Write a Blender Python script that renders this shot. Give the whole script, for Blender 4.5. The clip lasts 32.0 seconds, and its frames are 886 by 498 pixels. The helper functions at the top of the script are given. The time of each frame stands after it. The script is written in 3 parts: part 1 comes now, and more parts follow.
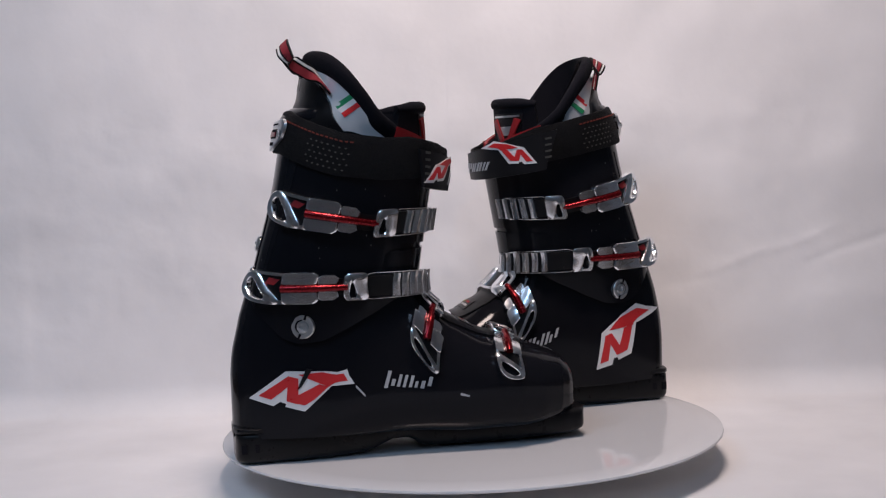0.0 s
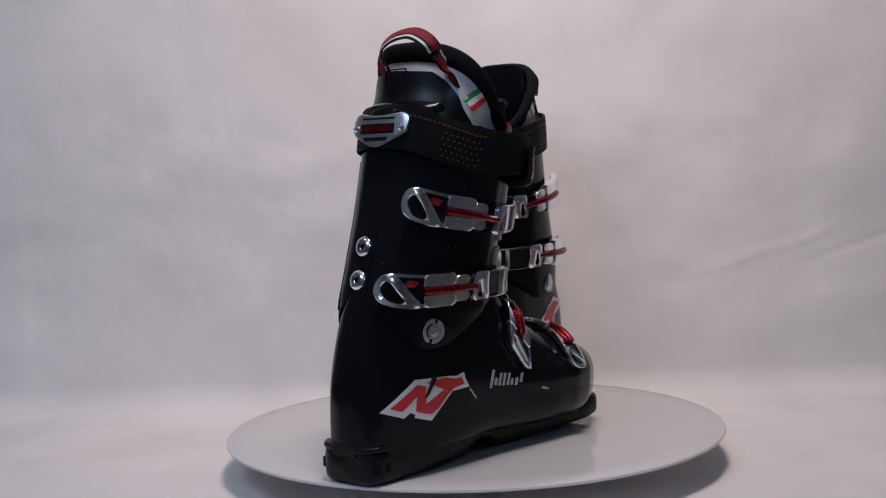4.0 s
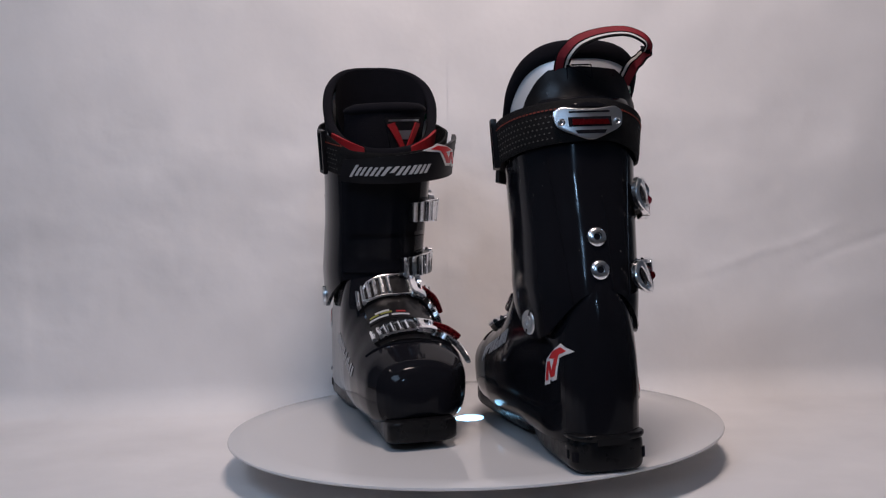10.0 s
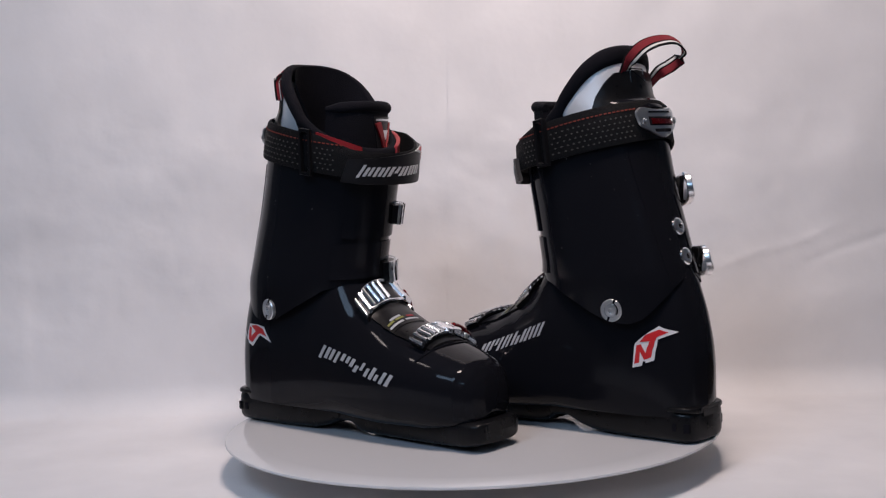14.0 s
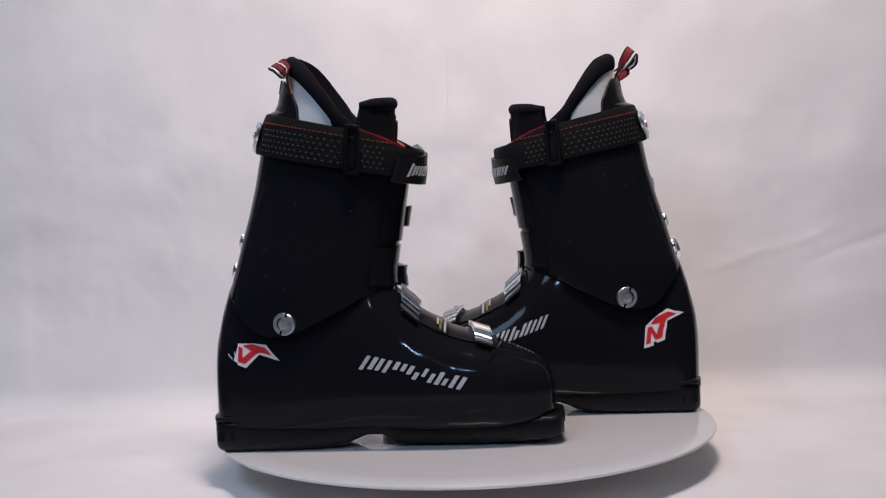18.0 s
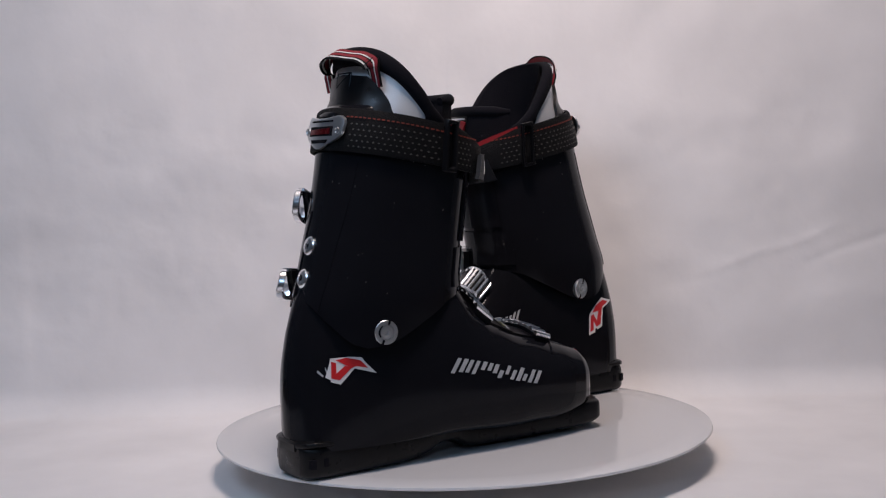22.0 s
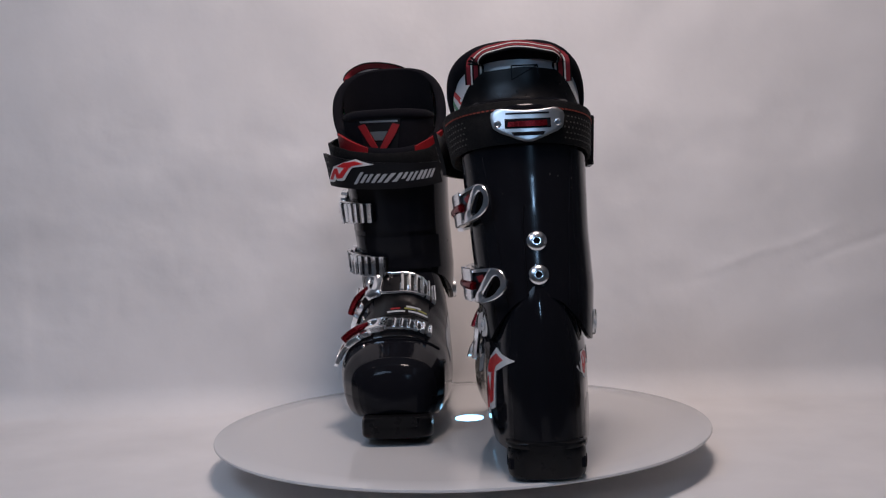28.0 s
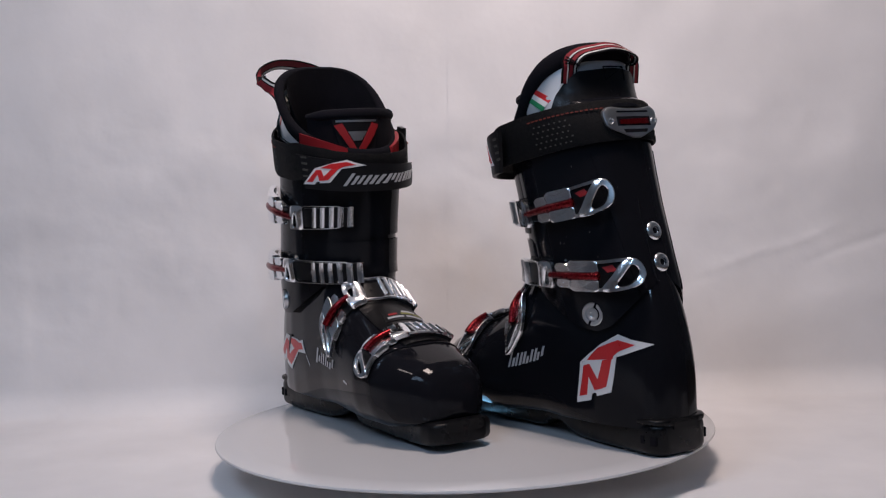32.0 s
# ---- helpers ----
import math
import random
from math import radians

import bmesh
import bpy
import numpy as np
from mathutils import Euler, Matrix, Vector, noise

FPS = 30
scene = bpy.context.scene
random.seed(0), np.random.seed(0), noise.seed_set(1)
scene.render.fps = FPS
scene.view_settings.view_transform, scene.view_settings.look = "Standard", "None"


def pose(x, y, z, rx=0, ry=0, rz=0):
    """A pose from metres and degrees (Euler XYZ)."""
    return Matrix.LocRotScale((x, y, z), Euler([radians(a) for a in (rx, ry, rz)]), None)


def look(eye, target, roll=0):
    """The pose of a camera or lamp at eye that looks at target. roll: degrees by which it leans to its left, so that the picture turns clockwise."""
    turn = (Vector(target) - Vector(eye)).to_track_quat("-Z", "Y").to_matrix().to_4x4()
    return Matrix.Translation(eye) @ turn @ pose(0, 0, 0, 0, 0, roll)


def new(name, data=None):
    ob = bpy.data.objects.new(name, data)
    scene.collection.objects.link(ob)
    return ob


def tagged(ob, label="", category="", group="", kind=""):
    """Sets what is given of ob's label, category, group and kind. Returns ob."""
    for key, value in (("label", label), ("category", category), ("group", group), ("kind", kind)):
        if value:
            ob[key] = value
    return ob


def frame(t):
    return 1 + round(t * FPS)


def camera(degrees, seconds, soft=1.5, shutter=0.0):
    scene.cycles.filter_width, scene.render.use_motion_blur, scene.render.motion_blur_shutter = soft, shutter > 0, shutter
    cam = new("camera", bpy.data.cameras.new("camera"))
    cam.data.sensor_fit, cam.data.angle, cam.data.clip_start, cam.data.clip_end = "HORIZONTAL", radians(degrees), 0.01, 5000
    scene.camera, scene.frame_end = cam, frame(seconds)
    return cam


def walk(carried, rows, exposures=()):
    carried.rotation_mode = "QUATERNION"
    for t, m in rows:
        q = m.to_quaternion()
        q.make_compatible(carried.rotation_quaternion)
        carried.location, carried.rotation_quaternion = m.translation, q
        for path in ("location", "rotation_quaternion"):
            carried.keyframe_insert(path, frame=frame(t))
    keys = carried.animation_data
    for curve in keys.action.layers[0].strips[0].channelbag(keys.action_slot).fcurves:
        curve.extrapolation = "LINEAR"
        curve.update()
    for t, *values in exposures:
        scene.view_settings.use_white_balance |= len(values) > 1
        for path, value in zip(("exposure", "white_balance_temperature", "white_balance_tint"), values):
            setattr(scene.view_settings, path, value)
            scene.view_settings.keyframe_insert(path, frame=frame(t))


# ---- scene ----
import functools

# ---------------- camera ----------------
DISC_Z = 0.035                      # top of the revolving disc over the table
EYE = Vector((0.0, -1.2477, DISC_Z + 0.2675))
YAW, TILT, ROLL = radians(-0.867), radians(4.288), -2.113
AHEAD = Vector((math.sin(YAW) * math.cos(TILT), math.cos(YAW) * math.cos(TILT), -math.sin(TILT)))
cam = camera(38.0, 32.0, soft=1.2)
VIEW = look(EYE, EYE + AHEAD, ROLL)
walk(cam, [(0.0, VIEW), (32.0, VIEW)], exposures=[(0.0, 0.26), (3.0, 0.06), (6.0, -0.25), (8.0, -0.18), (10.0, -0.05), (14.0, 0.25), (18.0, 0.36), (20.0, 0.34), (22.0, 0.1), (25.0, -0.18), (28.0, -0.15), (30.0, -0.05), (32.0, 0.1)])

# ---------------- light ----------------
world = bpy.data.worlds.new("world")
scene.world = world
world.use_nodes = True
world.node_tree.nodes["Background"].inputs[0].default_value = (0.55, 0.6, 0.7, 1)
world.node_tree.nodes["Background"].inputs[1].default_value = 0.02


def lamp(name, eye, target, size, size_y, watts, colour, spread=180.0):
    data = bpy.data.lights.new(name, "AREA")
    data.shape, data.size, data.size_y, data.energy, data.color = "ELLIPSE", size, size_y, watts, colour
    data.spread = radians(spread)
    ob = new(name, data)
    ob.matrix_world = look(eye, target)
    return ob


lamp("warm_lamp", (0.07, -0.40, 1.34), (0.02, 0.30, 0.44), 0.34, 0.24, 5.4, (1.0, 0.82, 0.765), 122.0)
lamp("side_lamp", (-0.80, -0.30, 1.30), (0.0, 0.15, 0.2), 0.11, 0.11, 0.45, (1.0, 0.88, 0.85))
lamp("cool_lamp", (0.12, -1.35, 0.84), (0.0, 0.2, 0.2), 0.05, 0.05, 0.9, (0.40, 0.65, 1.0))
# broad bluish fill, added: it hangs free, with no window in the walls
lamp("cool_fill", (-0.72, -1.25, 1.36), (-0.25, 0.25, 0.20), 0.80, 0.45, 6.8, (0.50, 0.70, 1.0))


# ---------------- materials ----------------
def material(name, colour, rough=0.5, metal=0.0, grain=0.0, grain_scale=400.0, bump=0.0, bump_scale=800.0, coat=0.0, spread=0.0, spec=0.5):
    """A surface with two scales of variation: tone in broad patches, gloss in fine grain, and relief."""
    m = bpy.data.materials.new(name)
    m.use_nodes = True
    t = m.node_tree
    b = t.nodes["Principled BSDF"]
    b.inputs["Base Color"].default_value = (*colour, 1)
    b.inputs["Roughness"].default_value = rough
    b.inputs["Metallic"].default_value = metal
    b.inputs["Coat Weight"].default_value = coat
    b.inputs["Coat Roughness"].default_value = 0.08
    b.inputs["Specular IOR Level"].default_value = spec
    co = t.nodes.new("ShaderNodeTexCoord")
    if spread:
        n = t.nodes.new("ShaderNodeTexNoise")
        n.inputs["Scale"].default_value = grain_scale / 20
        n.inputs["Detail"].default_value = 5
        t.links.new(co.outputs["Object"], n.inputs["Vector"])
        r = t.nodes.new("ShaderNodeMapRange")
        r.inputs["To Min"].default_value, r.inputs["To Max"].default_value = 1 - spread, 1 + spread
        t.links.new(n.outputs["Fac"], r.inputs["Value"])
        mx = t.nodes.new("ShaderNodeVectorMath")
        mx.operation = "SCALE"
        mx.inputs[0].default_value = colour
        t.links.new(r.outputs["Result"], mx.inputs["Scale"])
        t.links.new(mx.outputs["Vector"], b.inputs["Base Color"])
    if grain:
        n = t.nodes.new("ShaderNodeTexNoise")
        n.inputs["Scale"].default_value = grain_scale
        n.inputs["Detail"].default_value = 4
        t.links.new(co.outputs["Object"], n.inputs["Vector"])
        r = t.nodes.new("ShaderNodeMapRange")
        r.inputs["From Min"].default_value, r.inputs["From Max"].default_value = 0.3, 0.7
        r.inputs["To Min"].default_value, r.inputs["To Max"].default_value = max(0.02, rough - grain), rough + grain
        t.links.new(n.outputs["Fac"], r.inputs["Value"])
        t.links.new(r.outputs["Result"], b.inputs["Roughness"])
    if bump:
        n = t.nodes.new("ShaderNodeTexNoise")
        n.inputs["Scale"].default_value = bump_scale
        n.inputs["Detail"].default_value = 3
        t.links.new(co.outputs["Object"], n.inputs["Vector"])
        k = t.nodes.new("ShaderNodeBump")
        k.inputs["Strength"].default_value = bump
        k.inputs["Distance"].default_value = 0.002
        t.links.new(n.outputs["Fac"], k.inputs["Height"])
        t.links.new(k.outputs["Normal"], b.inputs["Normal"])
    return m


PLASTIC = material("black gloss plastic", (0.0078, 0.0080, 0.0105), 0.09, grain=0.04, grain_scale=60, bump=0.012, bump_scale=40, spread=0.4, spec=0.13)
CUFF_PLASTIC = material("black cuff plastic", (0.0078, 0.0080, 0.0105), 0.13, grain=0.05, grain_scale=60, bump=0.012, bump_scale=40, spread=0.4, spec=0.13)
SOLE = material("black sole plastic", (0.006, 0.006, 0.007), 0.34, grain=0.1, grain_scale=120, bump=0.05, bump_scale=300, spread=0.4, spec=0.2)
MATT = material("satin black plastic", (0.005, 0.005, 0.006), 0.32, grain=0.05, grain_scale=200, bump=0.02, bump_scale=600, spread=0.3, spec=0.24)
# padding; its black also stands for the shade in small holes
FOAM_AND_SHADE = material("black padded fabric and hole shade", (0.0045, 0.0045, 0.0075), 0.9, bump=0.4, bump_scale=900, spread=0.35, spec=0.15)
SILVER_CLOTH = material("silver liner fabric", (0.72, 0.74, 0.76), 0.36, metal=0.3, grain=0.08, grain_scale=700, bump=0.12, bump_scale=900, spread=0.10)
WEB = material("black webbing", (0.0042, 0.0042, 0.005), 0.7, bump=0.5, bump_scale=1100, spread=0.4, grain=0.1, spec=0.16)
RUBBER = material("dark rubber", (0.006, 0.006, 0.0075), 0.45, bump=0.12, bump_scale=700, spread=0.3, spec=0.25)
METAL = material("cast aluminium", (0.93, 0.94, 0.96), 0.21, metal=1.0, grain=0.03, grain_scale=60)
STEEL = material("brushed steel", (0.68, 0.70, 0.72), 0.33, metal=1.0, grain=0.03, grain_scale=1500, spread=0.04)
RED_METAL = material("red anodised metal", (0.17, 0.004, 0.008), 0.25, metal=0.75, grain=0.08, spread=0.2)
RED = material("red print", (0.60, 0.022, 0.026), 0.35, grain=0.08, grain_scale=300, spread=0.15)
RED_CLOTH = material("red woven ribbon", (0.21, 0.006, 0.015), 0.75, bump=0.4, bump_scale=900, spread=0.25)
RED_SATIN = material("red satin lining", (0.27, 0.008, 0.012), 0.5, grain=0.1, bump=0.1, spread=0.3)
WHITE = material("white print", (0.74, 0.74, 0.74), 0.4, grain=0.08, grain_scale=300, spread=0.12)
WHITE_CLOTH = material("white woven ribbon", (0.70, 0.69, 0.66), 0.8, bump=0.4, bump_scale=900, spread=0.15)
GREEN = material("green print", (0.02, 0.24, 0.10), 0.4, spread=0.15)
GREY = material("grey print", (0.42, 0.43, 0.45), 0.45, grain=0.08, spread=0.25)
YELLOW = material("yellow print", (0.20, 0.20, 0.04), 0.45, spread=0.25)
DOT = material("dim silver print", (0.06, 0.057, 0.052), 0.5, spread=0.3)
STITCH = material("orange red thread", (0.20, 0.028, 0.015), 0.7, spread=0.3)
DISC = material("white gloss acrylic", (0.98, 0.98, 0.985), 0.5, spread=0.03, grain_scale=90, spec=0.0)
_t = DISC.node_tree
_a, _m = _t.nodes.new("ShaderNodeBsdfTranslucent"), _t.nodes.new("ShaderNodeMixShader")     # opal acrylic lets light through
_g, _f, _n = _t.nodes.new("ShaderNodeBsdfGlossy"), _t.nodes.new("ShaderNodeFresnel"), _t.nodes.new("ShaderNodeMixShader")     # under a polished face
_a.inputs["Color"].default_value = (0.94, 0.94, 0.96, 1)
_m.inputs[0].default_value = 0.28
_g.inputs["Roughness"].default_value = 0.03
_f.inputs["IOR"].default_value = 1.8
_t.links.new(_t.nodes["Principled BSDF"].outputs[0], _m.inputs[1])
_t.links.new(_a.outputs[0], _m.inputs[2])
_t.links.new(_f.outputs[0], _n.inputs[0])
_t.links.new(_m.outputs[0], _n.inputs[1])
_t.links.new(_g.outputs[0], _n.inputs[2])
_t.links.new(_n.outputs[0], _t.nodes["Material Output"].inputs["Surface"])
SHEET = material("white backdrop paper", (0.79, 0.78, 0.78), 0.85, bump=0.5, bump_scale=26, spread=0.15, grain_scale=150)
ROOM = material("pale room paint", (0.72, 0.72, 0.73), 0.85, spread=0.1, grain_scale=40, bump=0.1, bump_scale=80)
FLOOR = material("brown room floor", (0.12, 0.09, 0.07), 0.7, spread=0.25, grain_scale=60, bump=0.1, bump_scale=90)

GLOW = bpy.data.materials.new("bluish white light")
GLOW.use_nodes = True
GLOW.node_tree.nodes["Principled BSDF"].inputs["Base Color"].default_value = (0.8, 0.9, 1, 1)
GLOW.node_tree.nodes["Principled BSDF"].inputs["Emission Color"].default_value = (0.26, 0.62, 1.0, 1)
GLOW.node_tree.nodes["Principled BSDF"].inputs["Emission Strength"].default_value = 4.5


# ---------------- mesh helpers ----------------
def part(name, bm, mat, parent=None, label="", sharp=38.0):
    """Links a bmesh as one mesh object, under a thing or a part."""
    bmesh.ops.remove_doubles(bm, verts=bm.verts, dist=1e-6)
    bmesh.ops.recalc_face_normals(bm, faces=bm.faces)
    for f in bm.faces:
        f.smooth = True
    for e in bm.edges:
        if len(e.link_faces) == 2 and e.calc_face_angle(0) > radians(sharp):
            e.smooth = False
    me = bpy.data.meshes.new(name)
    bm.to_mesh(me)
    bm.free()
    me.materials.append(mat)
    ob = new(name, me)
    if parent:
        ob.parent = parent
    if label:
        ob["label"] = label
    return ob


def sheet_of(bm, points, close_u=False, close_v=False):
    """Faces over a grid of points, rows by columns."""
    vs = [[bm.verts.new(p) for p in row] for row in points]
    n, m = len(vs), len(vs[0])
    for i in range(n if close_u else n - 1):
        for j in range(m if close_v else m - 1):
            a, b = (i + 1) % n, (j + 1) % m
            bm.faces.new((vs[i][j], vs[a][j], vs[a][b], vs[i][b]))
    return vs


def slab(bm, corners, d0, d1, at, n=4, m=4):
    """A plate with the four corners (a, b), laid on a surface: at(a, b, d) gives the point at height d over it."""
    (p0, p1, p2, p3) = [np.array(c, float) for c in corners]

    def grid(d):
        return [[at(*((p0 * (1 - i / n) + p1 * (i / n)) * (1 - j / m) + (p3 * (1 - i / n) + p2 * (i / n)) * (j / m)), d) for j in range(m + 1)] for i in range(n + 1)]

    lo, hi = sheet_of(bm, grid(d0)), sheet_of(bm, grid(d1))
    rim_lo = [lo[i][0] for i in range(n + 1)] + [lo[n][j] for j in range(1, m + 1)] + [lo[i][m] for i in range(n - 1, -1, -1)] + [lo[0][j] for j in range(m - 1, 0, -1)]
    rim_hi = [hi[i][0] for i in range(n + 1)] + [hi[n][j] for j in range(1, m + 1)] + [hi[i][m] for i in range(n - 1, -1, -1)] + [hi[0][j] for j in range(m - 1, 0, -1)]
    for k in range(len(rim_lo)):
        q = (k + 1) % len(rim_lo)
        bm.faces.new((rim_lo[k], rim_lo[q], rim_hi[q], rim_hi[k]))
    return bm


def resample(poly, n):
    """n points evenly round a closed outline."""
    p = np.array(poly + poly[:1], float)
    run = np.concatenate([[0], np.cumsum(np.hypot(*np.diff(p, axis=0).T))])
    s = np.linspace(0, run[-1], n, endpoint=False)
    return np.stack([np.interp(s, run, p[:, 0]), np.interp(s, run, p[:, 1])], 1)


def rounded(poly, r=0.25, times=2):
    """Cuts the corners of an outline."""
    for _ in range(times):
        out = []
        for k in range(len(poly)):
            a, b = np.array(poly[k], float), np.array(poly[(k + 1) % len(poly)], float)
            out += [tuple(a + (b - a) * r), tuple(b - (b - a) * r)]
        poly = out
    return poly


def plate(bm, poly, d0, d1, at, n=28, rings=3, edge=0.8):
    """A rounded plate of any convex outline on a surface."""
    o = resample(poly, n)
    c = o.mean(axis=0)

    def ring(k, d):
        return [at(*(c + (q - c) * k), d) for q in o]

    rows = [ring(1.0, d0), ring(1.0, d1 - edge * 0.6), ring(1 - edge / 14, d1)] + [ring(k, d1) for k in np.linspace(0.85, 0.02, rings)]
    sheet_of(bm, rows, close_v=True)
    return bm


def hoop(bm, outer, inner, d0, d1, at, n=40):
    """A flat ring between two outlines, with bevelled edges."""
    o, i = resample(outer, n), resample(inner, n)
    k = int(np.argmin(np.hypot(*(i - o[0]).T)))
    i = np.roll(i, -k, axis=0)
    b = 0.14
    rows = []
    for w, d in ((0, d0), (0, d1 - 0.8), (b, d1), (1 - b, d1), (1, d1 - 0.8), (1, d0)):
        rows.append([at(*(o[j] * (1 - w) + i[j] * w), d) for j in range(n)])
    sheet_of(bm, rows, close_u=True, close_v=True)
    return bm


def tube(bm, path, r, n=10, close=False):
    """A round bar along a path."""
    path = [Vector(p) for p in path]
    rows = []
    side = Vector((0.31, 0.22, 0.93))
    for k, p in enumerate(path):
        t = (path[min(k + 1, len(path) - 1)] - path[max(k - 1, 0)]) if not close else path[(k + 1) % len(path)] - path[k - 1]
        t.normalize()
        x = t.cross(side).normalized()
        y = x.cross(t)
        rr = r[k] if isinstance(r, (list, tuple)) else r
        rows.append([p + (x * math.cos(2 * math.pi * j / n) + y * math.sin(2 * math.pi * j / n)) * rr for j in range(n)])
    vs = sheet_of(bm, rows, close_u=close, close_v=True)
    if not close:
        bm.faces.new(vs[0])
        bm.faces.new(vs[-1])
    return bm


def lathe(bm, profile, m, n=32):
    """Turns a profile of (radius, height) about the z axis of the pose m."""
    rows = [[m @ Vector((r * math.cos(2 * math.pi * j / n), r * math.sin(2 * math.pi * j / n), h)) for j in range(n)] for r, h in profile]
    sheet_of(bm, rows, close_v=True)
    return bm


def prism(bm, outline, z0, z1, inset=0.0, foot=0.0):
    """An upright block of any outline in metres, with a softened upper edge."""
    c = Vector((sum(p[0] for p in outline) / len(outline), sum(p[1] for p in outline) / len(outline)))
    rows = []
    for cut, k, z in ((foot, 1, z0), (foot * 0.35, 1, z0 + foot * 0.4), (0, 1, z0 + max(0.001, foot)), (0, 1, z1 - 0.0012), (0, 1 - inset, z1)):
        ring = []
        for x, y in outline:
            v = Vector((x, y)) - c
            v = v * k * max(0.3, 1 - cut / v.length)
            ring.append(bm.verts.new((c.x + v.x, c.y + v.y, z)))
        rows.append(ring)
    n = len(outline)
    for a, b in zip(rows, rows[1:]):
        for j in range(n):
            bm.faces.new((a[j], a[(j + 1) % n], b[(j + 1) % n], b[j]))
    bm.faces.new(rows[0])
    bm.faces.new(rows[-1])
    return bm


# ---------------- the boot's two main surfaces, in millimetres: x to the toe, l to the outer side, z up ----------------
def lerp(v, table):
    return np.interp(v, [a for a, b in table], [b for a, b in table])
def spow(c, e):
    return np.sign(c) * np.abs(c) ** e
CUFF_BACK = [(90, 7), (144, 14.5), (166, 22), (192, 29.5), (216, 37), (246, 44.7), (285, 52), (302, 56.5), (312, 65), (345, 72), (365, 77)]
CUFF_FRONT = [(90, 176), (158, 170), (184, 174), (210, 178), (246, 184), (285, 187), (365, 190)]
CUFF_LAT = [(90, 47.5), (126, 48.5), (150, 50), (199, 53.5), (257, 58), (300, 66), (340, 73), (365, 73)]
CUFF_MED = [(90, 48), (126, 48.5), (150, 50), (199, 48.5), (257, 50), (300, 53), (340, 55), (365, 53)]
CUFF_POW = [(90, 2.3), (250, 2.3), (310, 2.0), (365, 1.95)]
def cuff_ring(u, z, d=0.0):
    """u: 0 at the front, 90 deg on the outer side."""
    xb, xf = lerp(z, CUFF_BACK), lerp(z, CUFF_FRONT)
    c, s = np.cos(u), np.sin(u)
    w = np.where(s > 0, lerp(z, CUFF_LAT), lerp(z, CUFF_MED)) + d
    e = 2 / lerp(z, CUFF_POW)
    return (xb + xf) / 2 + ((xf - xb) / 2 + d) * spow(c, e), w * spow(s, e)
US = np.linspace(-np.pi, np.pi, 721)
def cuff_at(s, z, d=0.0):
    """The point s mm round the cuff from its front, outwards positive, at height z."""
    x, l = cuff_ring(US, z)
    run = np.concatenate([[0], np.cumsum(np.hypot(np.diff(x), np.diff(l)))])
    run -= run[360]
    u = np.interp(s, run, US)
    x, l = cuff_ring(u, z, d)
    return x, l, z
SHELL_TOP = [(-1, 78), (1, 98), (4, 110), (9, 130), (15, 148), (25, 170), (148, 172), (160, 160), (169, 147), (179, 136), (194, 122), (220, 107), (247, 98), (273, 89), (288, 83.5), (298, 79.5), (305, 74), (309, 68), (312, 60), (313.3, 53), (314, 44)]
SHELL_LOW = [(-1, 34), (1, 29), (4, 26), (9, 24), (15, 23), (150, 21), (200, 17), (260, 17), (290, 22), (304, 26), (312, 29), (313.5, 32), (314, 36)]
SHELL_LAT = [(-1, 4), (1, 12), (4, 20), (9, 25.5), (15, 29.5), (25, 33.5), (40, 38), (65, 43), (100, 46.5), (140, 48.5), (180, 52), (220, 57), (250, 57), (275, 52), (295, 42), (304, 34.5), (309, 28.5), (312, 21.5), (313.3, 14), (314, 4)]
SHELL_MED = [(-1, 4), (1, 12), (4, 20), (9, 25), (15, 29), (25, 33), (40, 36), (65, 39.5), (100, 42), (140, 45), (180, 48), (220, 49), (250, 47), (275, 44), (295, 38), (304, 32), (309, 27), (312, 20), (313.3, 13), (314, 4)]
SHELL_POW = [(0, 1.9), (22, 2.0), (60, 2.6), (140, 2.7), (175, 2.15), (230, 2.1), (300, 2.4)]
SHELL_FOOT = [(0, 1.0), (60, 0.95), (110, 0.80), (140, 0.66), (180, 0.60), (250, 0.58), (300, 0.74), (313.5, 0.9)]
def shell_ring(a, x, d=0.0):
    """a: 0 at the top, 90 deg at the widest of the outer side, 180 at the bottom."""
    zt, zb = lerp(x, SHELL_TOP), lerp(x, SHELL_LOW)
    zc = np.minimum(58.0, zb + 0.5 * (zt - zb))
    c, s = np.cos(a), np.sin(a)
    e = 2 / lerp(x, SHELL_POW)
    w = np.where(s > 0, lerp(x, SHELL_LAT), lerp(x, SHELL_MED)) + d
    up = c > 0
    k = lerp(x, SHELL_FOOT)
    l = np.where(up, w * spow(s, e), w * np.sign(s) * (k + (1 - k) * np.abs(s) ** 0.8) * np.minimum(1, np.abs(s) * 5))
    z = np.where(up, zc + (zt - zc + d) * np.abs(c) ** e, zc - (zc - zb) * np.abs(c) ** 0.8)
    return l, z
AS = np.linspace(-np.pi, np.pi, 721)
def shell_at(x, v, d=0.0):
    """The point v mm round the foot shell from its ridge, outwards positive, at length x."""
    l, z = shell_ring(AS, x)
    run = np.concatenate([[0], np.cumsum(np.hypot(np.diff(l), np.diff(z)))])
    run -= run[360]
    a = np.interp(v, run, AS)
    l, z = shell_ring(a, x, d)
    return x, l, z


def shell_side(x, z, side, d=0.0):
    """The point of the foot shell at length x and height z on its outer (side 1) or inner (-1) flank."""
    a = np.linspace(0.0, np.pi, 361) * side
    l, h = shell_ring(a, x)
    l2, h2 = shell_ring(a, x, d)
    return x, float(np.interp(-z, -h, l2)), float(z)


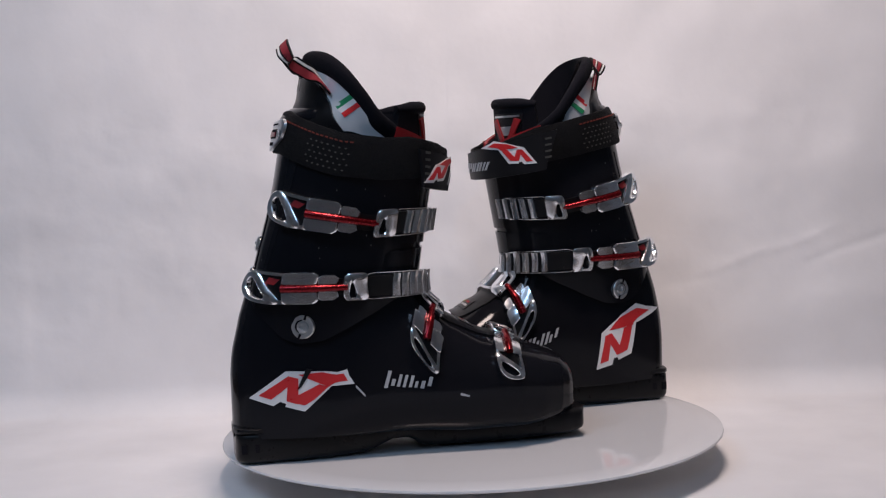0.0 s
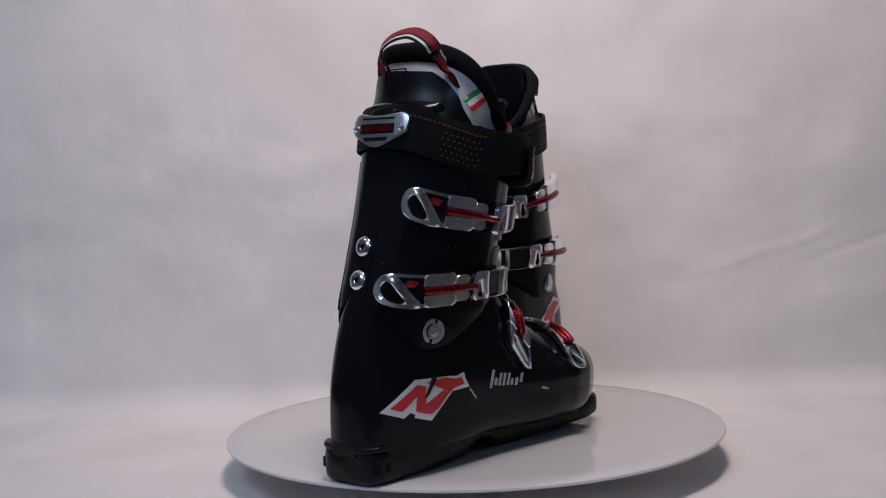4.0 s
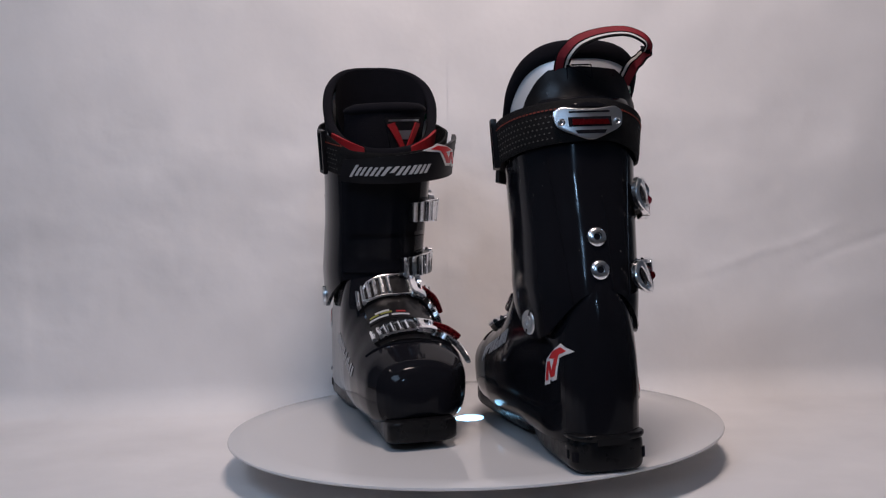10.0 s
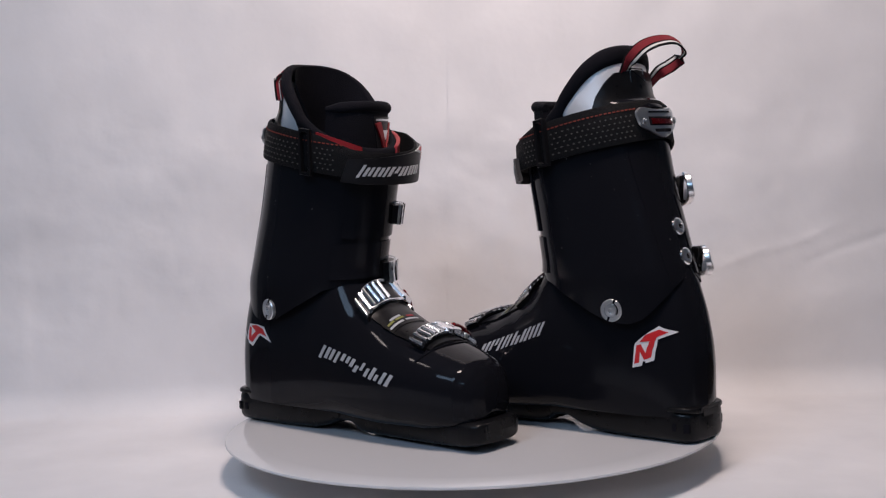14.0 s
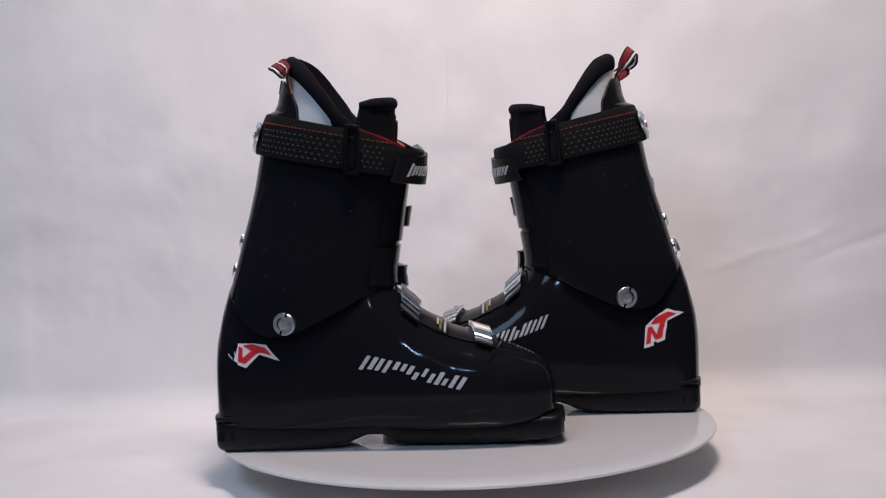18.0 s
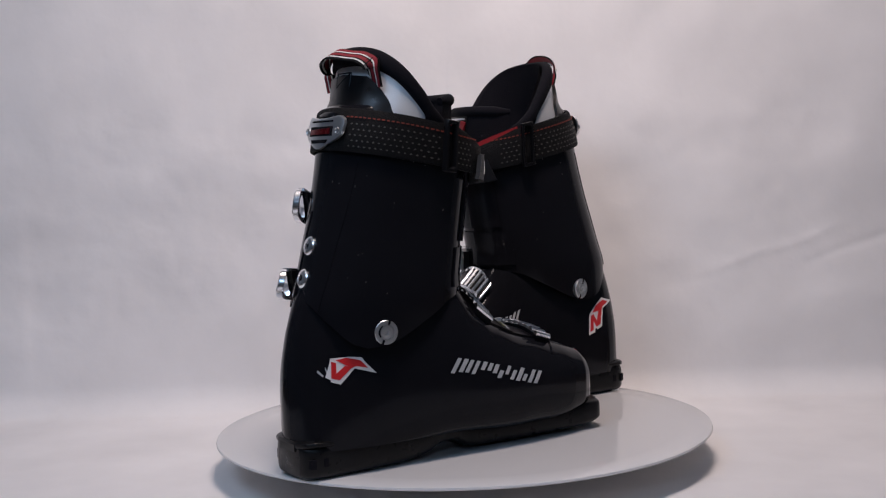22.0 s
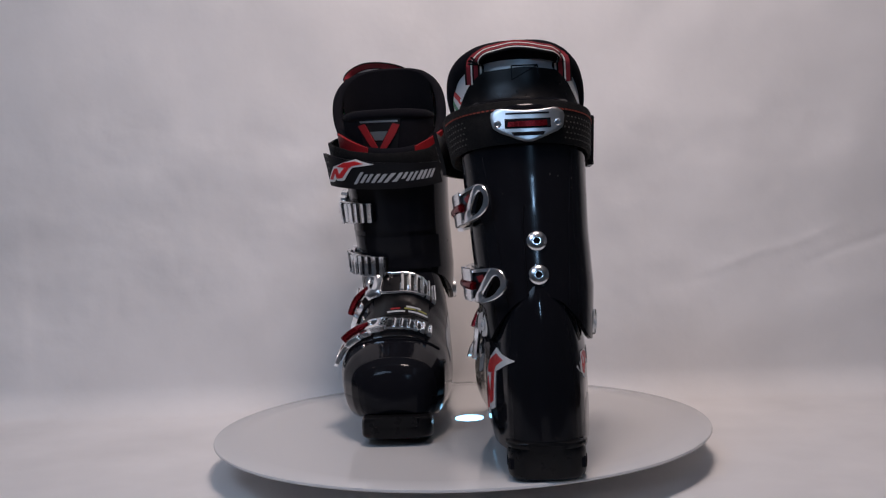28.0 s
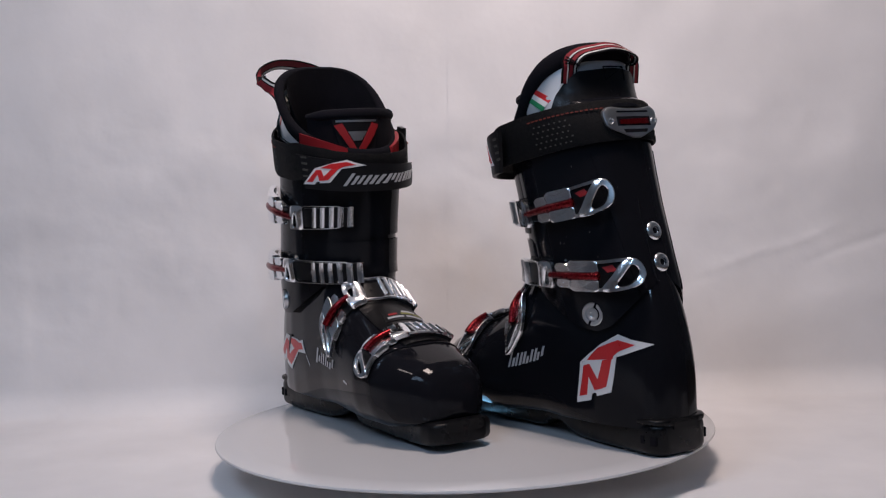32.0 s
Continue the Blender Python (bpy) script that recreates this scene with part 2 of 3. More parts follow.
@functools.lru_cache(maxsize=None)
def heel_line(z, side):
    """The shell's outline round the heel at height z: run, lengths, half widths."""
    a = np.linspace(0.0, np.pi, 181) * side
    xs = np.concatenate([np.linspace(-1, 14, 16), np.linspace(16, 120, 27)])
    rings = [shell_ring(a, x) for x in xs]
    ls = np.array([np.interp(-z, -h, l) for l, h in rings])
    return np.abs(ls[0]) + np.concatenate([[0], np.cumsum(np.hypot(np.diff(xs), np.diff(ls)))]), xs, ls


def shell_wrap(s, z, side, d=0.0):
    """The point of the foot shell s mm round from the middle of its heel, at height z."""
    run, xs, ls = heel_line(round(z * 2) / 2, side)
    x = float(np.interp(s, run, xs))
    p = np.array((x, float(np.interp(s, run, ls)) * min(1.0, s / run[0])))
    e = np.array((float(np.interp(s + 1, run, xs)) - x, float(np.interp(s + 1, run, ls)) - p[1] + 1e-6))
    n = np.array((-abs(e[1]), side * abs(e[0]))) / np.hypot(*e)
    return (*(p + n * d), float(z))


COLLAR = [(0, 270), (40, 276), (60, 286), (78, 297), (90, 310), (100, 322), (115, 338), (130, 349), (150, 357), (180, 358)]
SPOILER = [(84, 265), (92, 276), (98, 280), (106, 288), (116, 299), (126, 311), (138, 325), (150, 334), (180, 337)]
CUFF_LOW = [(0, 147), (30, 145), (55, 140), (80, 124), (97, 109), (112, 107), (124, 112), (140, 127), (160, 143), (180, 152)]
CUFF_TOP = [(0, 258), (60, 270), (100, 288), (180, 296)]
STRAP_DIP = [(-180, 0), (40, 0), (60, -5), (80, -10), (105, -12), (125, -9), (150, -3), (165, 0), (180, 0)]
STRAP_OUT = [(-180, 3.5), (-100, 3.5), (-60, 6), (-30, 11), (0, 13), (30, 15), (50, 16), (70, 11), (90, 6), (110, 3.5), (180, 3.5)]


def collar_z(u):
    """The collar's height round the leg, with its turns rounded."""
    a = abs(np.degrees(u))
    return float(np.mean([lerp(180 - abs(180 - abs(a + k)), COLLAR) for k in np.linspace(-16, 16, 9)]))


def ski_boot(right, label, m, lean, mark, ribbon_path):
    side = -1.0 if right else 1.0

    def mm(x, l, z):
        return Vector((x / 1000, side * (l + lean * max(0.0, z - 25)) / 1000, z / 1000))

    def on_cuff(s, z, d=0.0):
        return mm(*cuff_at(s, z, d))

    def on_shell(x, v, d=0.0):
        return mm(*shell_at(x, v, d))

    def turn(p, normal):
        """A pose at p whose z axis is the normal."""
        return Matrix.Translation(p) @ Vector(normal).normalized().to_track_quat("Z", "Y").to_matrix().to_4x4()

    boot = new("ski_boot")
    tagged(boot, label, "ski boot", "pair of ski boots")

    # foot shell
    bm = bmesh.new()
    xs = list(np.concatenate([np.linspace(-1, 15, 12), np.linspace(18, 290, 60), 292 + 22 * np.sin(np.linspace(0, np.pi / 2, 24))]))
    angles = np.linspace(-np.pi, np.pi, 72, endpoint=False)
    rows = []
    for x in xs:
        l, z = shell_ring(angles, x)
        rows.append([mm(x, l[k], z[k]) for k in range(72)])
    vs = sheet_of(bm, rows, close_v=True)
    bm.faces.new(vs[0])
    bm.faces.new(vs[-1])
    shell = part("foot_shell", bm, PLASTIC, boot, "glossy black plastic foot shell", sharp=60)

    # overlapping shell flap on the instep, and the raised toe edge
    bm = bmesh.new()
    slab(bm, [(178, -30), (262, -26), (262, 22), (178, 30)], -1.0, 1.6, on_shell, 16, 12)
    part("instep_flap", bm, MATT, shell)
    bm = bmesh.new()
    tube(bm, [on_shell(266 - 0.006 * v * v, v, 0.2) for v in np.linspace(-44, 44, 25)], 0.0012, 8)
    part("toe_ridge", bm, PLASTIC, shell)
    # sole: heel piece, toe piece and the waist between
    def sole_loft(x0, x1, wide, low, top, power=7.0, n=46):
        """A moulded block along the boot: half width, underside and upper side by length."""
        bm = bmesh.new()
        t = (1 - np.cos(np.linspace(0, np.pi, n))) / 2
        rows = []
        for x in x0 + (x1 - x0) * t:
            w, a, b = lerp(x, wide), lerp(x, low), lerp(x, top)
            ring = []
            for q in np.linspace(0, 2 * np.pi, 40, endpoint=False):
                c, s = spow(np.cos(q), 2 / power), spow(np.sin(q), 2 / power)
                ring.append(mm(float(x), float(w * c), float((a + b) / 2 + (b - a) / 2 * s)))
            rows.append(ring)
        vs = sheet_of(bm, rows, close_v=True)
        bm.faces.new(vs[0])
        bm.faces.new(vs[-1])
        return bm

    heel = part("heel_piece", sole_loft(0, 142, [(0, 19), (1.5, 24), (4, 27.5), (9, 30.5), (16, 32), (60, 32), (100, 30), (126, 27), (142, 25)], [(0, 3), (4, 0.6), (9, 0), (88, 0), (112, 1.5), (124, 4.5), (133, 8.5), (142, 12)], [(0, 30), (30, 33), (70, 31), (126, 29), (142, 28)], 5.0), SOLE, boot, "black moulded heel piece")
    part("heel_ledge", sole_loft(-1.0, 34, [(-1.0, 17), (1, 24.5), (4, 28.5), (9, 31.5), (16, 33), (28, 33), (34, 31)], [(-1, 27), (34, 28)], [(-1, 33), (10, 34.5), (34, 33)], 4.0), SOLE, heel)
    # slots as solid black blocks, their inner shade put into the colour
    for l in (-31.8, 31.8):
        bm = bmesh.new()
        prism(bm, [mm(x, y, 0)[:2] for x, y in ((4, l * 0.9 - 1.4), (9, l * 0.955 - 1.4), (9, l * 0.955 + 1.4), (4, l * 0.9 + 1.4))], 0.011, 0.019)
        part("heel_slot_shade", bm, FOAM_AND_SHADE, heel)
        bm = bmesh.new()
        prism(bm, [mm(x, y, 0)[:2] for x, y in ((16, l - 0.8), (20, l - 0.8), (20, l + 0.8), (16, l + 0.8))], 0.012, 0.019)
        part("heel_slot_shade", bm, FOAM_AND_SHADE, heel)
    bm = bmesh.new()
    prism(bm, [mm(x, y, 0)[:2] for x, y in ((-1.4, -13), (0.6, -13), (0.6, 13), (-1.4, 13))], 0.024, 0.030)
    part("heel_ridge", bm, SOLE, heel)
    toe = part("toe_piece", sole_loft(140, 320.5, [(140, 21), (160, 24), (190, 26), (240, 28.5), (280, 31), (298, 33.5), (312, 32.5), (317, 30), (320.5, 23)], [(140, 12), (156, 10.5), (161, 8), (165, 4), (172, 2.2), (230, 1.6), (280, 2.4), (305, 4), (320.5, 8)], [(140, 26), (200, 22), (270, 24), (300, 29), (320.5, 28)], 5.0), SOLE, boot, "black moulded toe piece")
    part("toe_tread", sole_loft(178, 288, [(178, 10), (190, 16), (276, 16), (288, 12)], [(178, 2), (186, 0), (280, 0), (288, 2)], [(178, 8), (288, 9)]), SOLE, toe)
    part("toe_ledge", sole_loft(298, 321.5, [(298, 31), (308, 30), (316, 27), (321.5, 20)], [(298, 18), (321.5, 18)], [(298, 28.5), (321.5, 28)], 5.0), SOLE, toe)
    part("sole_waist", sole_loft(100, 170, [(100, 24), (170, 24)], [(100, 11.5), (170, 11.5)], [(100, 29), (170, 28)]), SOLE, boot)

    # cuff
    def cuff_wall(low, top, d, u0, u1, n, rows_n, thick, taper=0.0, blend=0.0):
        bm = bmesh.new()
        us = np.linspace(u0, u1, n)
        out, inn = [], []
        for k in range(rows_n + 1):
            ro, ri = [], []
            for u in us:
                a = abs((np.degrees(u) + 180) % 360 - 180)
                z = lerp(a, low) * (1 - k / rows_n) + lerp(a, top) * (k / rows_n)
                dd = d - taper * max(0.0, 1 - k / rows_n / 0.16) ** 2
                if blend:
                    dd -= (d + 0.5) * max(0.0, 1 - (u1 - u) / blend)
                ro.append(mm(*(float(c) for c in cuff_ring(u, z, dd)), z))
                ri.append(mm(*(float(c) for c in cuff_ring(u, z, dd - thick)), z))
            out.append(ro)
            inn.append(ri)
        full = abs(u1 - u0) > 6.2
        if full:
            out, inn = [r[:-1] for r in out], [r[:-1] for r in inn]
        a, b = sheet_of(bm, out, close_v=full), sheet_of(bm, inn, close_v=full)
        m_ = len(a[0])
        for j in range(m_ if full else m_ - 1):
            q = (j + 1) % m_
            bm.faces.new((a[0][j], a[0][q], b[0][q], b[0][j]))
            bm.faces.new((a[-1][j], a[-1][q], b[-1][q], b[-1][j]))
        if not full:
            for j in (0, -1):
                for k in range(rows_n):
                    bm.faces.new((a[k][j], a[k + 1][j], b[k + 1][j], b[k][j]))
        return bm

    cuff = part("cuff", cuff_wall(CUFF_LOW, CUFF_TOP, 0, -np.pi, np.pi, 97, 26, 4, 0.8), CUFF_PLASTIC, boot, "black plastic cuff")
    part("upper_flap", cuff_wall([(0, 188), (60, 190), (75, 200)], [(0, 252), (75, 262)], 2.4, radians(-40), radians(66), 32, 8, 2.2, 0.0, 0.35), CUFF_PLASTIC, cuff)
    part("lower_flap", cuff_wall([(0, 150), (75, 150)], [(0, 184), (60, 184), (75, 176)], 1.8, radians(-48), radians(70), 32, 6, 1.6, 0.0, 0.35), CUFF_PLASTIC, cuff)
    part("spoiler", cuff_wall([(90, 262), (180, 262)], SPOILER, -1.4, radians(84), radians(276), 53, 8, 3.0), MATT, boot, "black plastic rear spoiler")
    bm = bmesh.new()
    for a, b in (((-11, 326), (-11, 338)), ((-11, 338), (11, 326)), ((11, 326), (11, 338)), ((-11, 338), (11, 338))):
        pts = []
        for k in np.linspace(0, 1, 5):
            l, z = a[0] + (b[0] - a[0]) * k, a[1] + (b[1] - a[1]) * k
            pts.append(mm(float(lerp(z, CUFF_BACK)) + 1.8 + 0.006 * l * l, l, z))
        tube(bm, pts, 0.0006, 6)
    part("spoiler_mark", bm, CUFF_PLASTIC, boot)
    bm = bmesh.new()
    rows = []
    for a in np.linspace(128, 232, 49):
        k = max(0.0, 1 - ((a - 180) / 52) ** 2)
        row = []
        for q in np.linspace(-90, 90, 15):
            z = 305 + 7 * math.sin(radians(q)) - 3 * (1 - k)
            row.append(mm(*(float(c) for c in cuff_ring(radians(a), z, -3.5 + 7.5 * k * math.cos(radians(q)))), z))
        rows.append(row)
    sheet_of(bm, rows)
    part("spoiler_step", bm, CUFF_PLASTIC, boot)

    # liner: silver wall, dark inside, padded collar
    def ring_at(u, z, d):
        x, l = cuff_ring(u, z, d)
        return mm(float(x), float(l), float(z))

    bm = bmesh.new()
    us = np.linspace(-np.pi, np.pi, 96, endpoint=False)
    rows = [[ring_at(u, collar_z(u) * k + 250 * (1 - k), -5.0) for u in us] for k in np.linspace(0, 0.985, 9)]
    sheet_of(bm, rows, close_v=True)
    liner = part("liner", bm, SILVER_CLOTH, boot, "silver fabric inner boot")
    bm = bmesh.new()
    rows = [[ring_at(u, collar_z(u) * k + 180 * (1 - k), -14 - 6 * (1 - k)) for u in us] for k in np.linspace(0, 1.0, 9)]
    vs = sheet_of(bm, rows, close_v=True)
    bm.faces.new(vs[0])
    part("liner_lining", bm, FOAM_AND_SHADE, liner)
    bm = bmesh.new()
    rows = []
    for u in us:
        zc = collar_z(u)
        mid, low = ring_at(u, zc - 3, -6), ring_at(u, zc - 40, -6)
        up = (ring_at(u, zc + 10, -6) - mid).normalized()
        x, l = cuff_ring(u, zc, -6)
        x2, l2 = cuff_ring(u, zc, 0)
        outw = (mm(float(x2), float(l2), zc) - mm(float(x), float(l), zc)).normalized()
        rows.append([mid + (outw * math.cos(t) * 0.0052 + up * math.sin(t) * (0.012 if math.sin(t) < 0 else 0.0055)) for t in np.linspace(0, 2 * math.pi, 14, endpoint=False)])
    sheet_of(bm, rows, close_u=True, close_v=True)
    part("collar", bm, FOAM_AND_SHADE, liner, "black padded collar")

    # tricolour stripes on the outer flank of the liner
    def on_liner(x, z, d):
        us_ = np.linspace(radians(60), radians(178), 60)
        rx, rl = cuff_ring(us_, z, -5.0 + d)
        return mm(float(x), float(np.interp(-x, -rx, rl)), float(z))

    for k, mat in enumerate((RED, WHITE, GREEN) if not right else (GREEN, WHITE, RED)):
        bm = bmesh.new()
        p, q = (np.array((94.0, 311.0)), np.array((110.0, 321.5)))
        step = np.array((2.6, -3.6))
        slab(bm, [tuple(p + step * k), tuple(q + step * k), tuple(q + step * (k + 1)), tuple(p + step * (k + 1))], -0.5, 0.6, on_liner, 8, 2)
        part("stripe", bm, mat, liner)

    # tongue with its rolled top and emblem
    def tongue_at(u, z, d):
        return ring_at(radians(u), z, (-11 if right else -17) + d)

    bm = bmesh.new()
    top = 305 if right else 311
    slab(bm, [(-68, 235), (68, 235), (62, top), (-62, top)], -4, 4, tongue_at, 28, 8)
    tongue = part("tongue", bm, FOAM_AND_SHADE, boot, "black padded tongue")
    bm = bmesh.new()
    tube(bm, [tongue_at(a, top + 1 + 2 * math.cos(radians(a * 1.4)), 1.0) for a in np.linspace(-64, 64, 33)], [0.0056 * min(1, 0.55 + 0.1 * min(k, 32 - k)) for k in range(33)], 12)
    part("tongue_roll", bm, FOAM_AND_SHADE, tongue)
    e0 = 13 if right else 24
    bm = bmesh.new()
    slab(bm, [(e0 - 14, 258), (e0 + 14, 258), (e0 + 24, 304), (e0 - 24, 304)], 3.9, 4.9, tongue_at, 8, 4)
    badge = part("tongue_badge", bm, RUBBER, tongue, "dark badge with red bars")
    for k in (-1, 1):
        bm = bmesh.new()
        slab(bm, [(e0 + k * 0.5, 273), (e0 + k * 5, 270), (e0 + k * 22, 297), (e0 + k * 14, 299)], 4.9, 6.6, tongue_at, 3, 5)
        part("badge_bar", bm, RED_SATIN, badge)
    bm = bmesh.new()
    slab(bm, [(e0 - 20, 300), (e0 + 20, 300), (e0 + 20, 302), (e0 - 20, 302)], 4.9, 5.4, tongue_at, 6, 1)
    slab(bm, [(e0 - 4, 282), (e0 + 4, 282), (e0 + 9, 291), (e0 - 9, 291)], 4.9, 5.4, tongue_at, 4, 2)
    part("badge_print", bm, STEEL, badge)
    for k in (-1, 1):
        bm = bmesh.new()
        slab(bm, [(k * 22, 256), (k * 72, 264), (k * 68, 291), (k * 24, 275)], -3.0, 0.6, lambda a, z, d: ring_at(radians(a), z, d), 14, 4)
        part("tongue_edge", bm, RED_SATIN, tongue, "red inner edge")

    # pull loop of striped ribbon at the back of the collar
    def along(t):
        """A smooth curve through the ribbon's turning points."""
        n = len(ribbon_path) - 1
        k = min(int(t * n), n - 1)
        f = t * n - k
        p = [np.array(ribbon_path[min(max(j, 0), n)], float) for j in (k - 1, k, k + 1, k + 2)]
        return 0.5 * (2 * p[1] + (p[2] - p[0]) * f + (2 * p[0] - 5 * p[1] + 4 * p[2] - p[3]) * f * f + (3 * p[1] - p[0] - 3 * p[2] + p[3]) * f ** 3)

    def ribbon(w0, w1, d):
        bm = bmesh.new()
        rows = []
        for t in np.linspace(0, 1, 61):
            p = mm(*along(t)) - Vector((0, 0, 0.004))
            run = (mm(*along(min(1, t + 0.01))) - mm(*along(max(0, t - 0.01)))).normalized()
            flat = 0.4 * math.sin(math.pi * t) ** 2 if right else 0.6 * math.sin(math.pi * t)
            wide = run.cross(Vector((-1 + 0.7 * flat, 0, 0.35 + 1.2 * flat))).normalized()
            out = run.cross(wide).normalized() * (d / 1000)
            a, b = p + wide * (w0 / 1000), p + wide * (w1 / 1000)
            rows.append([a + out, b + out, b - out, a - out])
        vs = sheet_of(bm, rows, close_v=True)
        bm.faces.new(vs[0])
        bm.faces.new(vs[-1])
        return bm

    loop = part("pull_loop", ribbon(-6.6, 6.6, 0.7) if right else ribbon(-8.2, 8.2, 0.7), WEB, boot, "striped ribbon pull loop")
    if right:
        part("red_stripe", ribbon(-5.6, 1.2, 1.0), RED_CLOTH, loop)
        part("white_stripe", ribbon(2.8, 4.9, 1.0), WHITE_CLOTH, loop)
    else:
        for w0, w1, mat, nm in ((-6.8, -3.4, RED_CLOTH, "red_stripe"), (-3.2, -1.9, WHITE_CLOTH, "white_stripe"), (-0.6, 3.0, RED_CLOTH, "red_stripe"), (4.6, 6.2, WHITE_CLOTH, "white_stripe")):
            part(nm, ribbon(w0, w1, 1.0), mat, loop)

    # power strap
    def strap_z(x):
        return 292 - (x - 48) * 0.215

    def on_strap(a, b, d):
        """a: degrees round, b: mm over the middle of the strap."""
        u = radians(a)
        z = 280.0
        for _ in range(2):
            x, l = cuff_ring(u, z, 0)
            z = strap_z(float(x))
        dip = float(lerp(a, STRAP_DIP)) if right else 0.0
        return ring_at(u, z + b + dip, lerp(a, STRAP_OUT) + d)

    tab_low = 9.5 if right else 4.0

    def on_tab(a, b, d):
        b = b - tab_low
        u = radians(a)
        z = 280.0
        for _ in range(2):
            x, l = cuff_ring(u, z, 0)
            z = strap_z(float(x))
        return ring_at(u, z + b, lerp(a, [(-50, 11), (0, 15), (30, 17), (50, 19), (66, 20), (80, 18)]) + d)

    bm = bmesh.new()
    rows = []
    for a in np.linspace(-180, 180, 120, endpoint=False):
        e = lerp(abs(a), [(0, 6), (35, 8), (65, 18)])
        rows.append([on_strap(a, -18, -1.4), on_strap(a, -18, 0.6), on_strap(a, -16.5, 1.2), on_strap(a, 0, 1.2), on_strap(a, e - 1.5, 1.2), on_strap(a, e, 0.6), on_strap(a, e, -1.4)])
    sheet_of(bm, rows, close_u=True, close_v=True)
    strap = part("power_strap", bm, WEB, boot, "black webbing power strap")
    bm = bmesh.new()
    a = -176.0
    while a < 176:
        if abs(a) < 158 and not (-44 < a < 96):
            slab(bm, [(a, 10.5), (a + 2.2, 10.5), (a + 2.2, 11.6), (a, 11.6)], 1.0, 1.7, on_strap, 1, 1)
        a += 3.6
    tagged(part("stitching", bm, STITCH, strap), kind="stuff")
    bm = bmesh.new()
    for r in range(5):
        for k in range(64):
            a = -150 + 4.4 * k + (r % 2) * 2.2
            if abs(a) < 152 and not (-52 < a < 98) and abs(a + 76) > 7:
                slab(bm, [(a, -13 + r * 4.6), (a + 1.0, -13.6 + r * 4.6), (a + 2.0, -13 + r * 4.6), (a + 1.0, -12.0 + r * 4.6)], 1.0, 1.5, on_strap, 1, 1)
    tagged(part("dot_pattern", bm, DOT, strap), kind="stuff")
    # rubber patch and free end over the front
    bm = bmesh.new()
    slab(bm, [(-46, -19), (57, -21), (62, 11), (-40, 3)] if right else [(-46, -19), (72, -21), (80, 16), (-40, 3)], -1.0, 2.6, on_tab, 36, 6)
    tab = part("strap_end", bm, RUBBER, strap, "dark rubber strap end")
    r0 = 54 if right else 72
    for k in range(4):
        bm = bmesh.new()
        slab(bm, [(r0, -10 + 6 * k), (r0 + 4, -10 + 6 * k), (r0 + 4, -8 + 6 * k), (r0, -8 + 6 * k)], 2.5, 3.2, on_tab, 2, 1)
        part("end_rib", bm, DOT, tab)

    def emblem(parent, at, d, worn=False):
        """The maker's angular red sign on its white ground, over the unit square: two parts."""
        white = [[(0, 0), (.21, .05), (.33, .62), (.084, .594)], [(.18, .15), (.48, .18), (.58, .70), (.10, .594)], [(.295, .116), (.48, .18), (.50, .30), (.27, .28)],
                 [(.084, .594), (.37, .85), (.60, 1.0), (.60, .69)], [(.60, 1.0), (.74, .93), (1.0, .85), (.60, .69)]]
        red = [[(.047, .096), (.155, .125), (.215, .574), (.13, .545)], [(.13, .545), (.215, .574), (.37, .23), (.27, .20)], [(.27, .205), (.42, .255), (.52, .67), (.395, .63)],
               [(.19, .626), (.34, .806), (.60, .92), (.53, .655)], [(.595, .922), (.80, .85), (.565, .745), (.52, .655)]]
        for nm, mat, quads, da, db in (("emblem", WHITE, white, d, d + 0.45), ("emblem_red", RED, red, d + 0.45, d + 0.8)):
            bm = bmesh.new()
            for j, q in enumerate(quads[1:] if worn else quads):
                slab(bm, q, da, db + 0.03 * j, at, 6, 6)
            parent = part(nm, bm, mat, parent)

    def bars(name, parent, mat, n, at, d0, d1, worn, seed):
        """A row of slanted bars, some chipped, standing for a worn maker's word over the unit square."""
        rnd = random.Random(seed)
        for k in range(2 * n):
            a, w = (k + rnd.uniform(-0.06, 0.06)) / (2 * n), rnd.uniform(0.24, 0.31) / n
            lo, hi = (rnd.uniform(0.04, 0.1), rnd.uniform(0.9, 0.96)) if k else (-0.1, 1.12)
            if rnd.random() < worn:
                lo, hi = (lo + rnd.uniform(0.2, 0.4), hi) if rnd.random() < 0.5 else (lo, hi - rnd.uniform(0.2, 0.4))
            bm = bmesh.new()
            slab(bm, [(a + 0.09 * lo, lo), (a + w + 0.09 * lo, lo), (a + w + 0.09 * hi, hi), (a + 0.09 * hi, hi)], d0, d1, at, 1, 3)
            part(name, bm, mat, parent)

    # on the strap: the sign reads the same way on both boots
    if right:
        emblem(tab, lambda a, b, h: on_tab(58 - 38 * a - 10 * b, -17 + 28 * b - 2 * a, h), 2.6)
        word = lambda a, b, h: on_tab(28 - 62 * a, -14.5 + 10 * b + 2 * a, h)
    else:
        emblem(tab, lambda a, b, h: on_tab(67 - 38 * a - 9 * b, -13 + 30 * b - 2 * a, h), 2.6)
        word = lambda a, b, h: on_tab(-33 + 60 * a, -12.5 + 10 * b, h)
    bars("word_bar", tab, GREY, 7, word, 2.6, 3.1, 0.1, 3)

    # plastic loop on the inner side
    bm = bmesh.new()
    hoop(bm, [(-80, -22), (-70, -22), (-70, 22), (-80, 22)], [(-77.6, -19), (-72.4, -19), (-72.4, 19), (-77.6, 19)], 0.5, 5.5, on_strap, 24)
    part("strap_loop", bm, MATT, strap)
